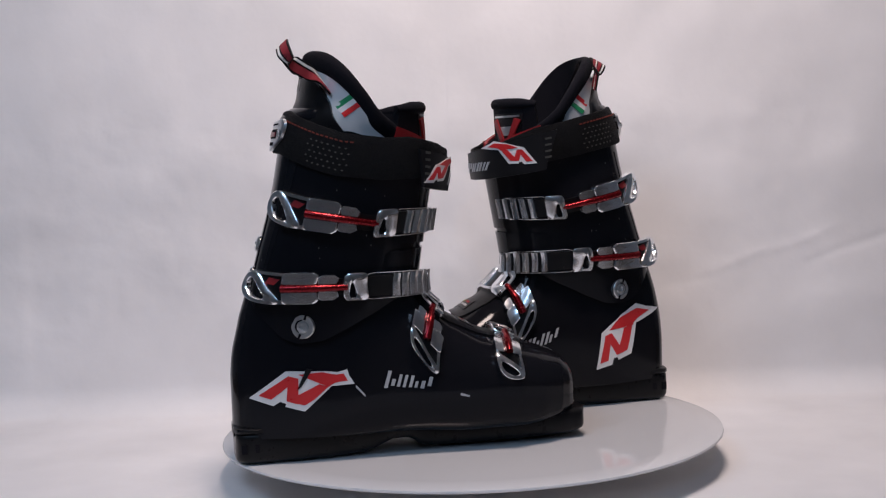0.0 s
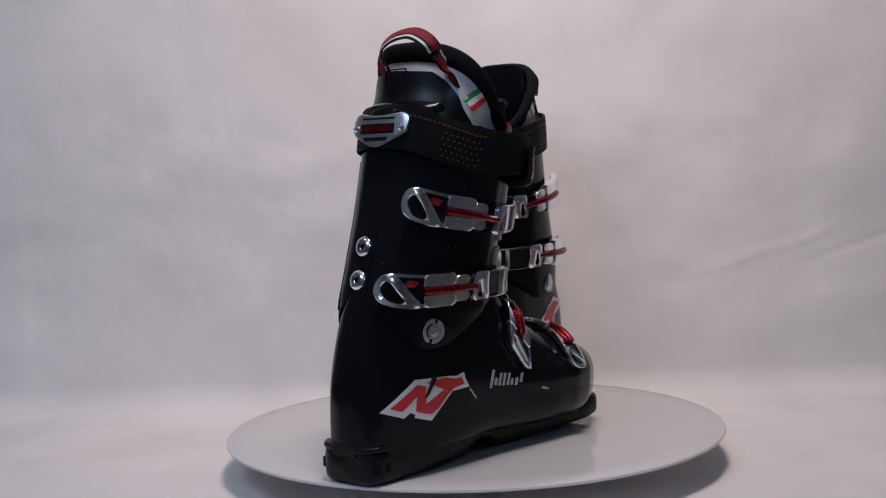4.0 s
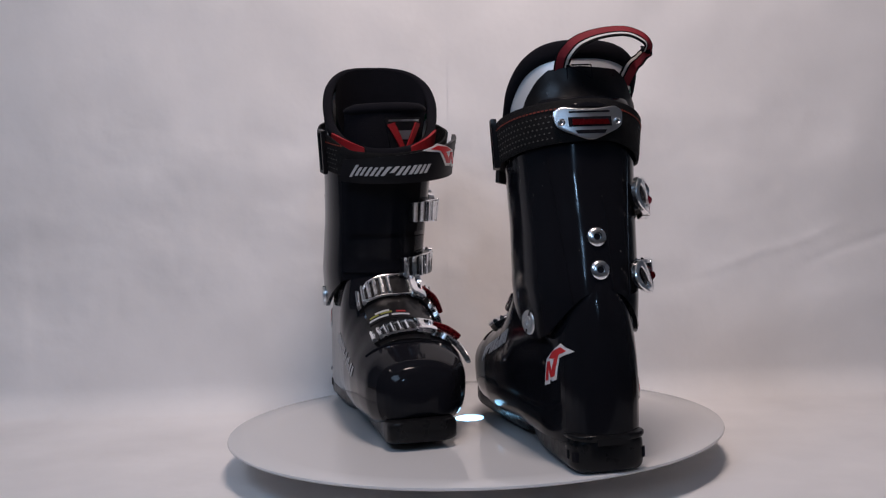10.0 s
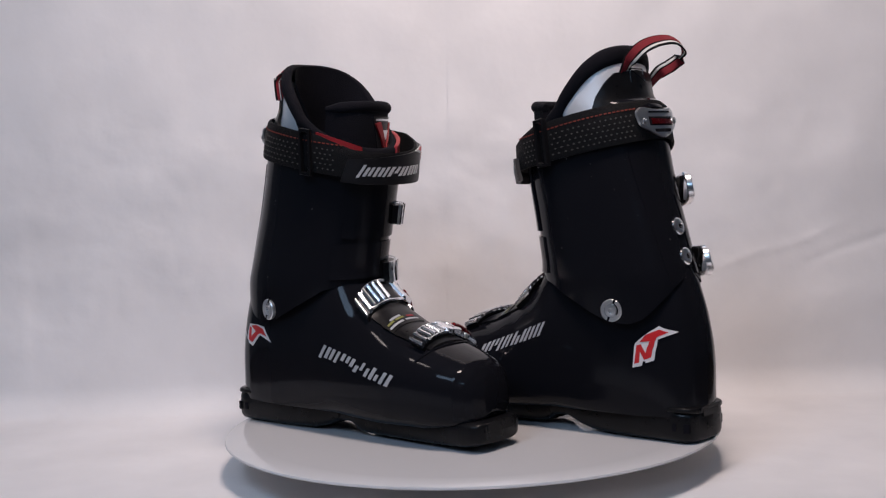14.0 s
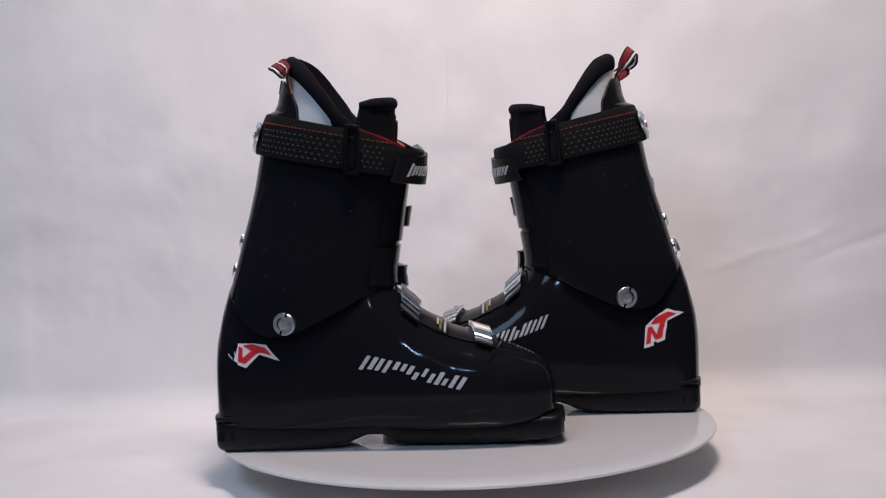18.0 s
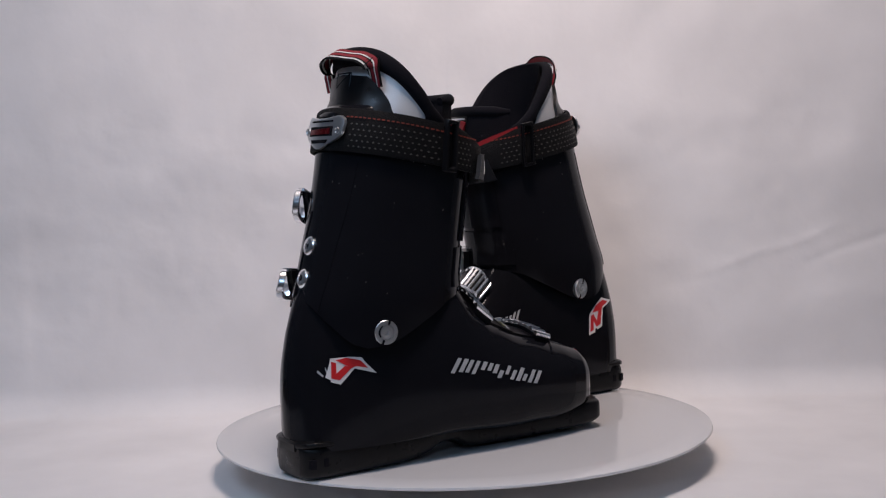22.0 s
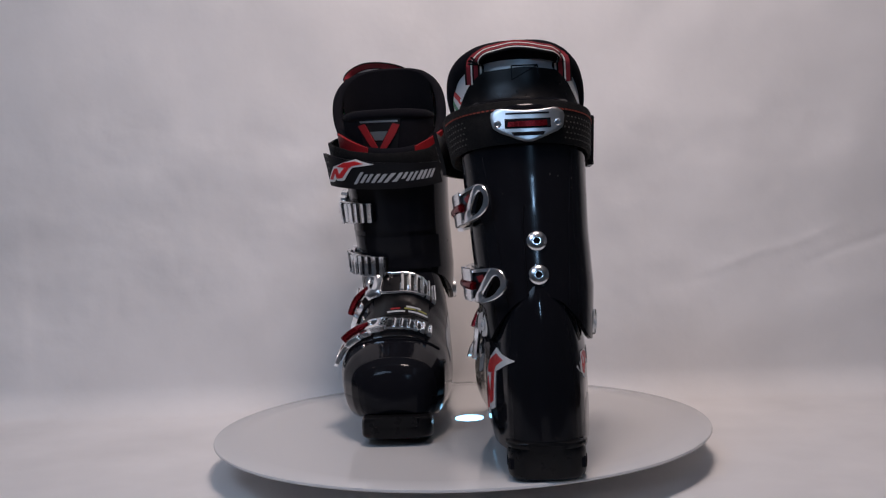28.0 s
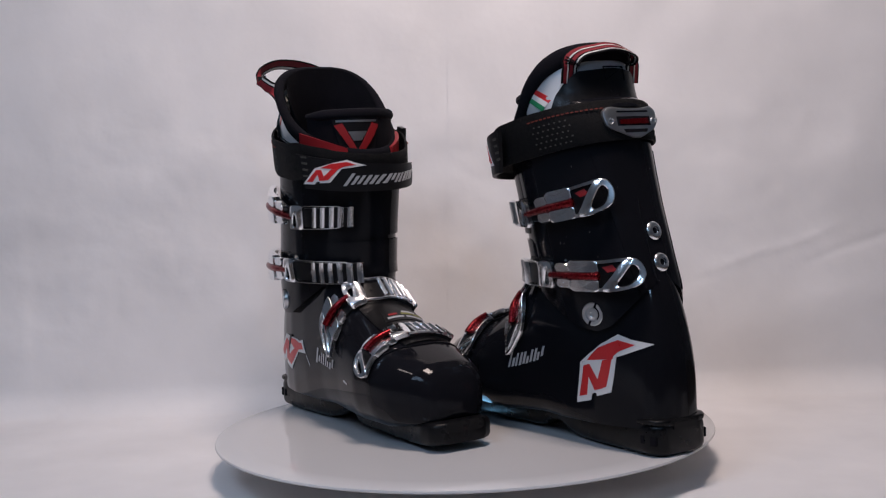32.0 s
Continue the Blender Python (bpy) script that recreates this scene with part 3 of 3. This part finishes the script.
    # metal plate at the back
    def on_back(l, b, d):
        return mm(float(lerp(288 + b, CUFF_BACK)) - 5.5 - d + 0.0055 * l * l, l + 0.6, 288 + b)

    bm = bmesh.new()
    hexa = rounded([(-31, 9), (-25, 14), (-8, 11.8), (8, 11.8), (25, 14), (31, 9), (29, -4), (4, -14), (-4, -14), (-29, -4)], 0.16, 1)
    plate(bm, hexa, -1, 2.0, on_back, 48, 5)
    back = part("back_plate", bm, STEEL, strap, "hexagonal brushed metal plate")
    bm = bmesh.new()
    slab(bm, [(-19, -3), (19, -3), (19, 5), (-19, 5)], 1.6, 2.3, on_back, 8, 2)
    part("plate_window", bm, FOAM_AND_SHADE, back)
    bm = bmesh.new()
    slab(bm, [(-16, -1.5), (17, -1.5), (16, 2.5), (-16, 3.5)], 2.2, 2.9, on_back, 8, 1)
    part("plate_sign", bm, RED_METAL, back)
    for q in ([(-12, -9), (12, -9), (14, -6), (-14, -6)], [(-18, 8.5), (18, 8.5), (18, 10), (-18, 10)]):
        bm = bmesh.new()
        slab(bm, q, 1.6, 2.3, on_back, 6, 1)
        part("plate_slot", bm, FOAM_AND_SHADE, back)
    for l in (-25, 25):
        bm = bmesh.new()
        lathe(bm, [(0.0032, 0), (0.0032, 0.0012), (0.0022, 0.0016), (0.0012, 0.0006), (0.0, 0.0006)], turn(on_back(l, 1, 1.9), (-1, 0, 0)), 16)
        part("plate_rivet", bm, STEEL, back)

    # two screws at the back of the cuff, and the bar between
    for z in (193, 166):
        bm = bmesh.new()
        p = mm(float(lerp(z, CUFF_BACK)) - 0.2, mark, z)
        nrm = (-1, 0, 0.27)
        lathe(bm, [(0.0082, -0.002), (0.0082, 0.0008), (0.0072, 0.0019), (0.0054, 0.0027), (0.0036, 0.0030), (0.0033, 0.0012), (0.0, 0.0012)], turn(p, nrm), 28)
        screw = part("heel_screw", bm, METAL, cuff, "dished steel screw")
        # black plug in the dish, painting the shade of the socket
        bm = bmesh.new()
        lathe(bm, [(0.0031, 0.0008), (0.0031, 0.0014), (0.0, 0.0014)], turn(p, nrm), 6)
        part("socket_shade", bm, FOAM_AND_SHADE, screw)
    bm = bmesh.new()
    prof = [mm(float(lerp(z, CUFF_BACK)) + 0.2 + 0.006 * (l - 2) ** 2, l, z) for l, z in ((9, 150), (9.5, 165), (9, 185), (10, 205), (8, 222))]
    tube(bm, prof, 0.0009, 8)
    part("cuff_bead", bm, CUFF_PLASTIC, cuff)

    for a0 in (152, -152):
        bm = bmesh.new()
        tube(bm, [ring_at(radians(a0 - (0.10 * (z - 150) if a0 > 0 else -0.10 * (z - 150))), z, 0.0) for z in np.linspace(140, 262, 18)], 0.0006, 6)
        part("cuff_seam", bm, CUFF_PLASTIC, cuff)
    rnd = random.Random(5 if right else 8)
    bm = bmesh.new()
    for _ in range(34):
        a, z = rnd.choice((-1, 1)) * rnd.uniform(70, 178), 150 + 110 * rnd.random()
        w, h = rnd.uniform(0.25, 0.9), rnd.uniform(0.5, 2.2)
        slab(bm, [(a, z), (a + w, z + 0.4), (a + w, z + h), (a, z + h - 0.3)], 0.0, 0.25, lambda p, q, d: ring_at(radians(p), q, d), 1, 1)
    tagged(part("scuff_specks", bm, DOT, cuff), kind="stuff")

    # pivots
    for z, s0 in ((122, 138), (119.5, -126)):
        p, q = on_cuff(s0, z, -1.0), on_cuff(s0, z, 5.0)
        nrm = q - p
        nrm.z = 0.0
        bm = bmesh.new()
        lathe(bm, [(0.0104, -0.003), (0.0104, 0.0016), (0.0097, 0.0024), (0.0068, 0.0024), (0.0064, 0.0012), (0.0054, 0.0012), (0.005, 0.0028), (0.0024, 0.003), (0.0022, 0.0016), (0, 0.0014)], turn(p, nrm), 32)
        pivot = part("pivot", bm, STEEL, cuff, "grey metal pivot disc")
        bm = bmesh.new()
        for a0 in (70, 250):
            t = turn(p, nrm)
            pts = [t @ Vector((r * math.cos(radians(a0 + w)), r * math.sin(radians(a0 + w)), 0.0026)) for r, w in ((0.0066, -9), (0.0105, -5), (0.0105, 5), (0.0066, 9))]
            vs = [bm.verts.new(v) for v in pts] + [bm.verts.new(v - nrm.normalized() * 0.002) for v in pts]
            bm.faces.new(vs[:4])
            for k in range(4):
                bm.faces.new((vs[k], vs[(k + 1) % 4], vs[4 + (k + 1) % 4], vs[4 + k]))
        part("pivot_notch", bm, FOAM_AND_SHADE, pivot)

    # buckles: at(a, b, d) with a from the lever's tip to the front
    def buckle(at, k, reach, teeth, ladder_end, dl, kb=1.0):
        """A lever, its red bail and the toothed ladder that it hooks into. k: scale; reach: where the ladder begins."""
        bm = bmesh.new()
        slab(bm, [(40 * k, -7), (reach + 4, -7), (reach + 4, 7), (40 * k, 7)], -5.0, 2.2, at, 6, 2)
        base = part("buckle", bm, MATT, boot, "silver metal buckle with red bail")

        lift, low = 4.0, 1.0 if k > 0.9 else 0.72

        def lev(a, b, d):
            return at(a, b * kb, d * low + lift * low * max(0.0, 1 - a / (46 * k)) ** 1.4 - 2.0 * max(0.0, 1 - a / (46 * k)))

        bm = bmesh.new()
        outer = rounded([(0, 3 * k), (3 * k, 13 * k), (9 * k, 15.5 * k), (15 * k, 14.5 * k), (26 * k, 0), (36 * k, -13 * k), (24 * k, -14 * k), (10 * k, -11 * k), (2 * k, -6 * k)], 0.24, 2)
        inner = rounded([(4.5 * k, 3 * k), (7 * k, 9 * k), (11 * k, 9.5 * k), (22 * k, -6.5 * k), (20 * k, -9.5 * k), (10 * k, -7 * k)], 0.24, 2)
        hoop(bm, outer, inner, 4 + dl, 9 + dl, lev, 44)
        lever = part("lever", bm, METAL, base)
        bm = bmesh.new()
        slab(bm, [(10 * k, 13.0 * k), (46 * k, 9.5 * k), (46 * k, 12 * k), (10 * k, 15.6 * k)], 3 + dl, 8.5 + dl * 0.6, lev, 8, 2)
        part("lever_rail", bm, METAL, base)
        bm = bmesh.new()
        slab(bm, [(28 * k, -13.6 * k), (48 * k, -12.4 * k), (48 * k, -9 * k), (30 * k, -10.5 * k)], 3 + dl, 8.5 + dl * 0.6, lev, 8, 2)
        part("lever_rail", bm, METAL, base)
        bm = bmesh.new()
        slab(bm, [(34 * k, -12 * k), (60 * k, -9 * k), (60 * k, 9 * k), (14 * k, 13 * k)], 2.5, 6 + dl, lev, 8, 4)
        part("lever_inset", bm, MATT, base)
        if k > 0.9:
            bm = bmesh.new()
            slab(bm, [(21 * k, 4.5 * k), (29 * k, 3 * k), (33 * k, 7.5 * k), (24 * k, 9.5 * k)], 6 + dl, 6.6 + dl, lev, 2, 2)
            part("lever_sign", bm, RED_SATIN, base)
        for b0 in (-1, 1):
            for a0, a1, b1, top in ((36, 63, 13.6, 9.8), (64, 79, 11.0, 8.4)):
                bm = bmesh.new()
                q = [(a0 * k, b0 * 3.3 * k), (a1 * k, b0 * 3.0 * k), ((a1 + 1) * k, b0 * (b1 - 3) * k), ((a1 - 3) * k, b0 * b1 * k), ((a0 + 2) * k, b0 * b1 * k), (a0 * k, b0 * (b1 - 2) * k)]
                plate(bm, rounded(q[::int(b0)], 0.08, 1), 3, top + dl * 0.5, lev, 60, 3, 0.9)
                part("cam_block", bm, METAL, base)
        bm = bmesh.new()
        tube(bm, [at(a, 0.0, 8.6 + dl * 0.6 - 2.5 * max(0, (a - 70 * k) / 30)) for a in np.linspace(36 * k, reach + 3, 12)], [0.0034] * 7 + [0.0032, 0.0030, 0.0029, 0.0029, 0.0032], 12)
        part("bail", bm, RED_METAL, base, "red bail")
        # hook plate and ladder
        hh = 12 if k > 0.9 else 10
        bm = bmesh.new()
        hoop(bm, rounded([(reach, -hh), (reach + 20, -hh), (reach + 18, hh), (reach, hh)], 0.12, 1), rounded([(reach + 4, -hh + 3), (reach + 11, -hh + 3), (reach + 8, hh * 0.35), (reach + 6, hh * 0.3)], 0.2, 1), 4.5, 9.5, at, 32)
        hook = part("hook_plate", bm, METAL, base)
        bm = bmesh.new()
        hoop(bm, rounded([(reach + 15, -hh), (ladder_end - 9, -hh + 1), (ladder_end - 9, hh - 1), (reach + 15, hh)], 0.1, 1), rounded([(reach + 15.5, -hh + 1.0), (ladder_end - 10.2, -hh + 2.0), (ladder_end - 10.2, hh - 2.0), (reach + 15.5, hh - 1.0)], 0.1, 1), 6.2, 7.8, at, 40)
        part("wire_frame", bm, METAL, hook)
        bm = bmesh.new()
        slab(bm, [(reach + 12, -hh + 3), (ladder_end, -hh + 3), (ladder_end, hh - 3), (reach + 12, hh - 3)], -4.5, 5.5, at, 14, 3)
        lad = part("ladder", bm, MATT, base, "black ladder strip with metal teeth")
        for j in range(teeth):
            a, tw = (ladder_end - 3 - j * 8.8, 1.5) if k > 0.9 else (ladder_end - 2 - j * 6.2, 1.0)
            bm = bmesh.new()
            rows = []
            for b in np.linspace(-hh + 2.2, hh - 2.2, 5):
                rows.append([at(a + da * tw, b, dd) for da, dd in ((1.9, 5.0), (1.7, 7.8), (0.6, 9.2), (-0.6, 9.2), (-1.8, 7.4), (-2.0, 5.0))])
            vs = sheet_of(bm, rows, close_v=True)
            bm.faces.new(vs[0])
            bm.faces.new(vs[-1])
            part("tooth", bm, METAL, lad)

    buckle(lambda a, b, d: on_cuff(174 - 0.926 * a, 227 - 0.19 * min(a, 95) + b, d + 2.5), 1.0, 94, 5, 164, 0.5)
    buckle(lambda a, b, d: on_cuff(184 - 0.970 * a, 157.5 - 0.02 * a + b, d + 2.5), 1.0, 84, 6, 176, 0.5)
    buckle(lambda a, b, d: on_shell(161 + 0.26 * min(a, 90) + b, 97 - a, d), 0.66, 61, 6, 131, 1.0, 1.35)
    buckle(lambda a, b, d: on_shell(240 + 0.10 * a + b, 73 - a, d), 0.62, 45, 6, 103, 1.0, 1.4)

    # small plate with coloured bars on the instep
    bm = bmesh.new()
    slab(bm, [(206, -30), (219, -28), (219, 16), (206, 14)], 1.4, 2.4, on_shell, 3, 8)
    plaque = part("instep_plate", bm, MATT, shell)
    for x0, v0, v1, mat in ((214, -27, -8, GREY), (214, -5, 12, GREY), (210, -26, -17, YELLOW), (210, -15, -4, YELLOW), (210, 0, 9, RED_SATIN), (207.4, -20, -6, GREY)):
        bm = bmesh.new()
        slab(bm, [(x0, v0), (x0 + 1.9, v0), (x0 + 1.9, v1), (x0, v1)], 2.4, 2.8, on_shell, 1, 4)
        part("plate_bar", bm, mat, plaque)

    # signs and worn words on the flanks
    if right:
        out = lambda a, b, h: mm(*shell_side(12.5 + 86 * min(a, 0.45 + (a - 0.45) * 0.35) + 41.6 * b, 60.3 - 45.5 * min(a, 0.45 + (a - 0.45) * 0.35) + 45 * b, 1, h))
        inn = lambda a, b, h: mm(*shell_wrap(max(1, 77.5 - 45 * a), 67.3 + 2 * a + 37 * b, -1, h))
        w_out = lambda a, b, h: mm(*shell_side(129 + 42 * a, 65 - 6 * a + 13 * b, 1, h))
        w_inn = lambda a, b, h: mm(*shell_side(229 - 76 * a, 64 + 27 * a + 13 * b, -1, h))
        emblem(shell, out, 0.3)
        emblem(shell, inn, 0.3)
        bars("word_bar", shell, GREY, 4, w_out, 0.3, 0.7, 0.5, 5)
        bars("word_bar", shell, GREY, 7, w_inn, 0.3, 0.7, 0.15, 8)
        scuffs = ((104, 66, 112, 57), (196, 53, 204, 51))
    else:
        out = lambda a, b, h: mm(*shell_wrap(max(1, 110 - 85 * a), 40 + 5 * a + 62 * b, 1, h))
        inn = lambda a, b, h: mm(*shell_side(12 + 37.9 * a + 18.6 * b, 85.9 - 25.3 * a + 29 * b, -1, h))
        w_out = lambda a, b, h: mm(*shell_side(180 - 50 * a, 60 + 14 * a + 13 * b, 1, h))
        w_inn = lambda a, b, h: mm(*shell_side(138 + 92 * a, 78 - 23 * a + 14 * b, -1, h))
        emblem(shell, out, 0.3)
        emblem(shell, inn, 0.3, True)
        bars("word_bar", shell, GREY, 5, w_out, 0.3, 0.7, 0.4, 4)
        bars("word_bar", shell, GREY, 7, w_inn, 0.3, 0.7, 0.5, 9)
        scuffs = ((16, 90, 20, 86), (22, 92, 24, 86))
    s = 1 if right else -1
    for x0, z0, x1, z1 in scuffs:
        bm = bmesh.new()
        slab(bm, [(x0, z0), (x1, z1), (x1 + 0.6, z1 + 1.5), (x0 + 0.5, z0 + 2)], 0.1, 0.4, lambda a, b, h: mm(*shell_side(a, b, s, h)), 4, 1)
        part("scuff", bm, GREY, shell)

    if right:
        bm = bmesh.new()
        slab(bm, [(53, 66), (57, 69), (67, 84), (62, 85)], 0.9, 1.5, lambda a, b, h: mm(*shell_side(a, b, 1, h)), 3, 3)
        part("scuff", bm, RUBBER, shell, "black gash over the red sign")

    boot.matrix_basis = m
    return boot


# ---------------- the place: backdrop, table, room ----------------
def backdrop(x0, x1, lean0, lean1, lift, name, label):
    """A hanging sheet that sweeps from the table up into a wall, with faint folds."""
    prof = [(-0.52 + 0.06 * k, 0.0) for k in range(11)] + [(0.14 + 0.02 * k, 0.0) for k in range(6)]
    r, yc = 0.035, 0.255
    prof += [(yc + r * math.sin(math.pi / 2 * k / 12), r - r * math.cos(math.pi / 2 * k / 12)) for k in range(1, 13)]
    prof += [(yc + r, r + 0.0045 * k) for k in range(1, 70)] + [(yc + r, r + 0.3105 + 0.02 * k) for k in range(1, 33)]
    bm = bmesh.new()
    n = 110
    rows = []
    for y, z in prof:
        row = []
        for j in range(n + 1):
            k = j / n
            x = (x0 + lean0 * (z - 0.3)) * (1 - k) + (x1 + lean1 * (z - 0.3)) * k
            wave = 0.0
            if z > 0.0:
                w = min(1.0, z / 0.12)
                wave = w * (0.008 * noise.noise(Vector((x * 2.2, z * 2.0, 1.3))) + 0.004 * noise.noise(Vector((x * 6 + z * 3, z * 7 - x * 4, 4.1))) + 0.0026 * noise.noise(Vector((x * 17, z * 19, 7.7))) + 0.0011 * abs(noise.noise(Vector((x * 38 + z * 9, z * 33 - x * 7, 3.3)))))
                for xa, xb, za, rise, high in ((0.285, 0.455, 0.1485, 0.29, 0.0015), (0.40, 0.56, 0.152, 0.33, -0.0017), (0.21, 0.33, 0.125, 0.22, -0.0008)):     # sharp diagonal creases
                    k2 = max(0.0, min(1.0, (x - xa) * 25, (xb - x) * 25))
                    wave += high * k2 / (1 + ((z - za - rise * (x - xa) - 0.0015 * math.sin(x * 60)) / 0.004) ** 2)
                wave += 0.0035 * w / (1 + math.exp((x + 0.527) / 0.002)) * max(0.0, 1 - z / 0.3)
            up = 0.0
            if z <= 0.0:
                up = 0.0012 * noise.noise(Vector((x * 5, y * 5, 2.0)))
                if y < 0.24 and abs(x) < 0.32:
                    up = min(up, 0.0004)
            row.append((x, y - wave - (lift if z > 0 else 0), z + up + lift * 0.3))
        rows.append(row)
    sheet_of(bm, rows)
    ob = part(name, bm, SHEET, None, sharp=80)
    return tagged(ob, label, "backdrop", kind="structure")


backdrop(-0.66, -0.0125, 0.0, 0.034, 0.0, "backdrop", "white paper backdrop sweeping up from the table")
backdrop(-0.0135, 0.57, 0.034, 0.034, 0.0032, "backdrop", "white paper backdrop with a diagonal crease")

bm = bmesh.new()
bmesh.ops.create_cube(bm, size=1.0, matrix=Matrix.Translation((0, -0.35, -0.022)) @ Matrix.Diagonal((3.0, 1.5, 0.036, 1)))
bmesh.ops.bevel(bm, geom=bm.edges[:], offset=0.004, segments=2, affect="EDGES")
table = tagged(part("table", bm, FLOOR), "plain brown table under the white backdrop", "table")
for x in (-1.4, 1.4):
    for y in (-1.02, 0.32):
        bm = bmesh.new()
        bmesh.ops.create_cube(bm, size=1.0, matrix=Matrix.Translation((x, y, -0.395)) @ Matrix.Diagonal((0.06, 0.06, 0.71, 1)))
        part("leg", bm, FLOOR, table)


def room_wall(name, x0, x1, y0, y1, z0, z1, mat=None):
    bm = bmesh.new()
    bmesh.ops.create_cube(bm, size=1.0, matrix=Matrix.Translation(((x0 + x1) / 2, (y0 + y1) / 2, (z0 + z1) / 2)) @ Matrix.Diagonal((x1 - x0, y1 - y0, z1 - z0, 1)))
    return tagged(part(name, bm, mat or ROOM), kind="structure")


room_wall("floor", -2.6, 2.6, -3.6, 1.4, -0.85, -0.75, FLOOR)
room_wall("ceiling", -2.6, 2.6, -3.6, 1.4, 1.85, 1.95)
room_wall("wall_north", -2.6, 2.6, 1.3, 1.4, -0.75, 1.85)
room_wall("wall_south", -2.6, 2.6, -3.6, -3.5, -0.75, 1.85)
room_wall("wall_west", -2.6, -2.5, -3.5, 1.3, -0.75, 1.85)
room_wall("wall_east", 2.5, 2.6, -3.5, 1.3, -0.75, 1.85)

# ---------------- turntable ----------------
R = 0.2405
turntable = new("turntable")
tagged(turntable, "round white acrylic turntable disc on a short axle", "turntable")
bm = bmesh.new()
off = Matrix.Translation((0.0031, -0.0059, 0))
lathe(bm, [(0.0, 0.0), (R - 0.03, 0.0), (R - 0.0014, 0.0), (R - 0.0004, -0.0004), (R, -0.0012), (R, -0.0022), (R - 0.0006, -0.0029), (R - 0.002, -0.0032), (R - 0.05, -0.0032), (0.0, -0.0032)], off, 160)
part("disc", bm, DISC, turntable, "glossy white round disc")
bm = bmesh.new()
lathe(bm, [(0.0, -0.0033), (0.03, -0.0033), (0.03, -0.010), (0.011, -0.011), (0.0095, -0.013), (0.0095, -0.0335), (0.0, -0.0335)], Matrix.Identity(4), 32)
part("axle", bm, STEEL, turntable, "short grey metal axle")
turntable.matrix_basis = pose(0, 0, DISC_Z)

bm = bmesh.new()
lathe(bm, [(0.0, 0.0009), (0.012, 0.0008), (0.0142, 0.0005), (0.0145, 0.0002), (0.0, 0.0002)], pose(0.001, 0.032, DISC_Z), 32)
tagged(part("light_spot", bm, GLOW), "small round bluish light glowing on the white disc", "light")

# ---------------- the pair of boots ----------------
PLACE = {"right": (-0.2097, -0.1157, 13.6), "left": (0.2055, 0.1234, 195.0)}
right_boot = ski_boot(True, "black ski boot with silver buckles and an open ribbon loop", pose(-0.2097, -0.1157, DISC_Z, 0, 0, 13.6), 0.020, -1,
                      [(79, -15, 332), (74, -15, 343), (69, -13, 351), (62, -4, 361), (57, 14, 367), (54, 36, 368), (53, 52, 361), (58, 56, 353), (68, 54, 346), (80, 50, 339), (92, 47, 326)])
left_boot = ski_boot(False, "black ski boot with silver buckles and a flattened ribbon loop", pose(0.2055, 0.1234, DISC_Z, 0, 0, 195.0), 0.020, -1,
                     [(84, 42, 328), (82, 42, 338), (80, 41, 347), (75, 34, 354), (70, 22, 357), (67, 9, 359), (67, -4, 358), (70, -15, 356), (75, -25, 354), (81, -31, 348), (83, -32, 340), (85, -32, 328)])

# degrees through which the disc has turned, second by second
TURNED = [0.00, 8.71, 17.70, 26.81, 35.95, 45.10, 54.20, 63.26, 72.26, 81.26, 90.23, 99.21, 108.20, 117.24, 126.31, 135.43, 144.59, 153.79, 163.00, 172.22, 181.42, 190.62, 199.78, 208.93, 218.05, 227.13, 236.18, 245.19, 254.15, 263.07, 271.96, 280.83, 289.69]


def motions():
    walk(turntable, [(t, pose(0, 0, DISC_Z, 0, 0, a)) for t, a in enumerate(TURNED)])
    for ob, key in ((right_boot, "right"), (left_boot, "left")):
        x, y, a0 = PLACE[key]
        walk(ob, [(t, pose(0, 0, 0, 0, 0, a) @ pose(x, y, DISC_Z, 0, 0, a0)) for t, a in enumerate(TURNED)])


motions()
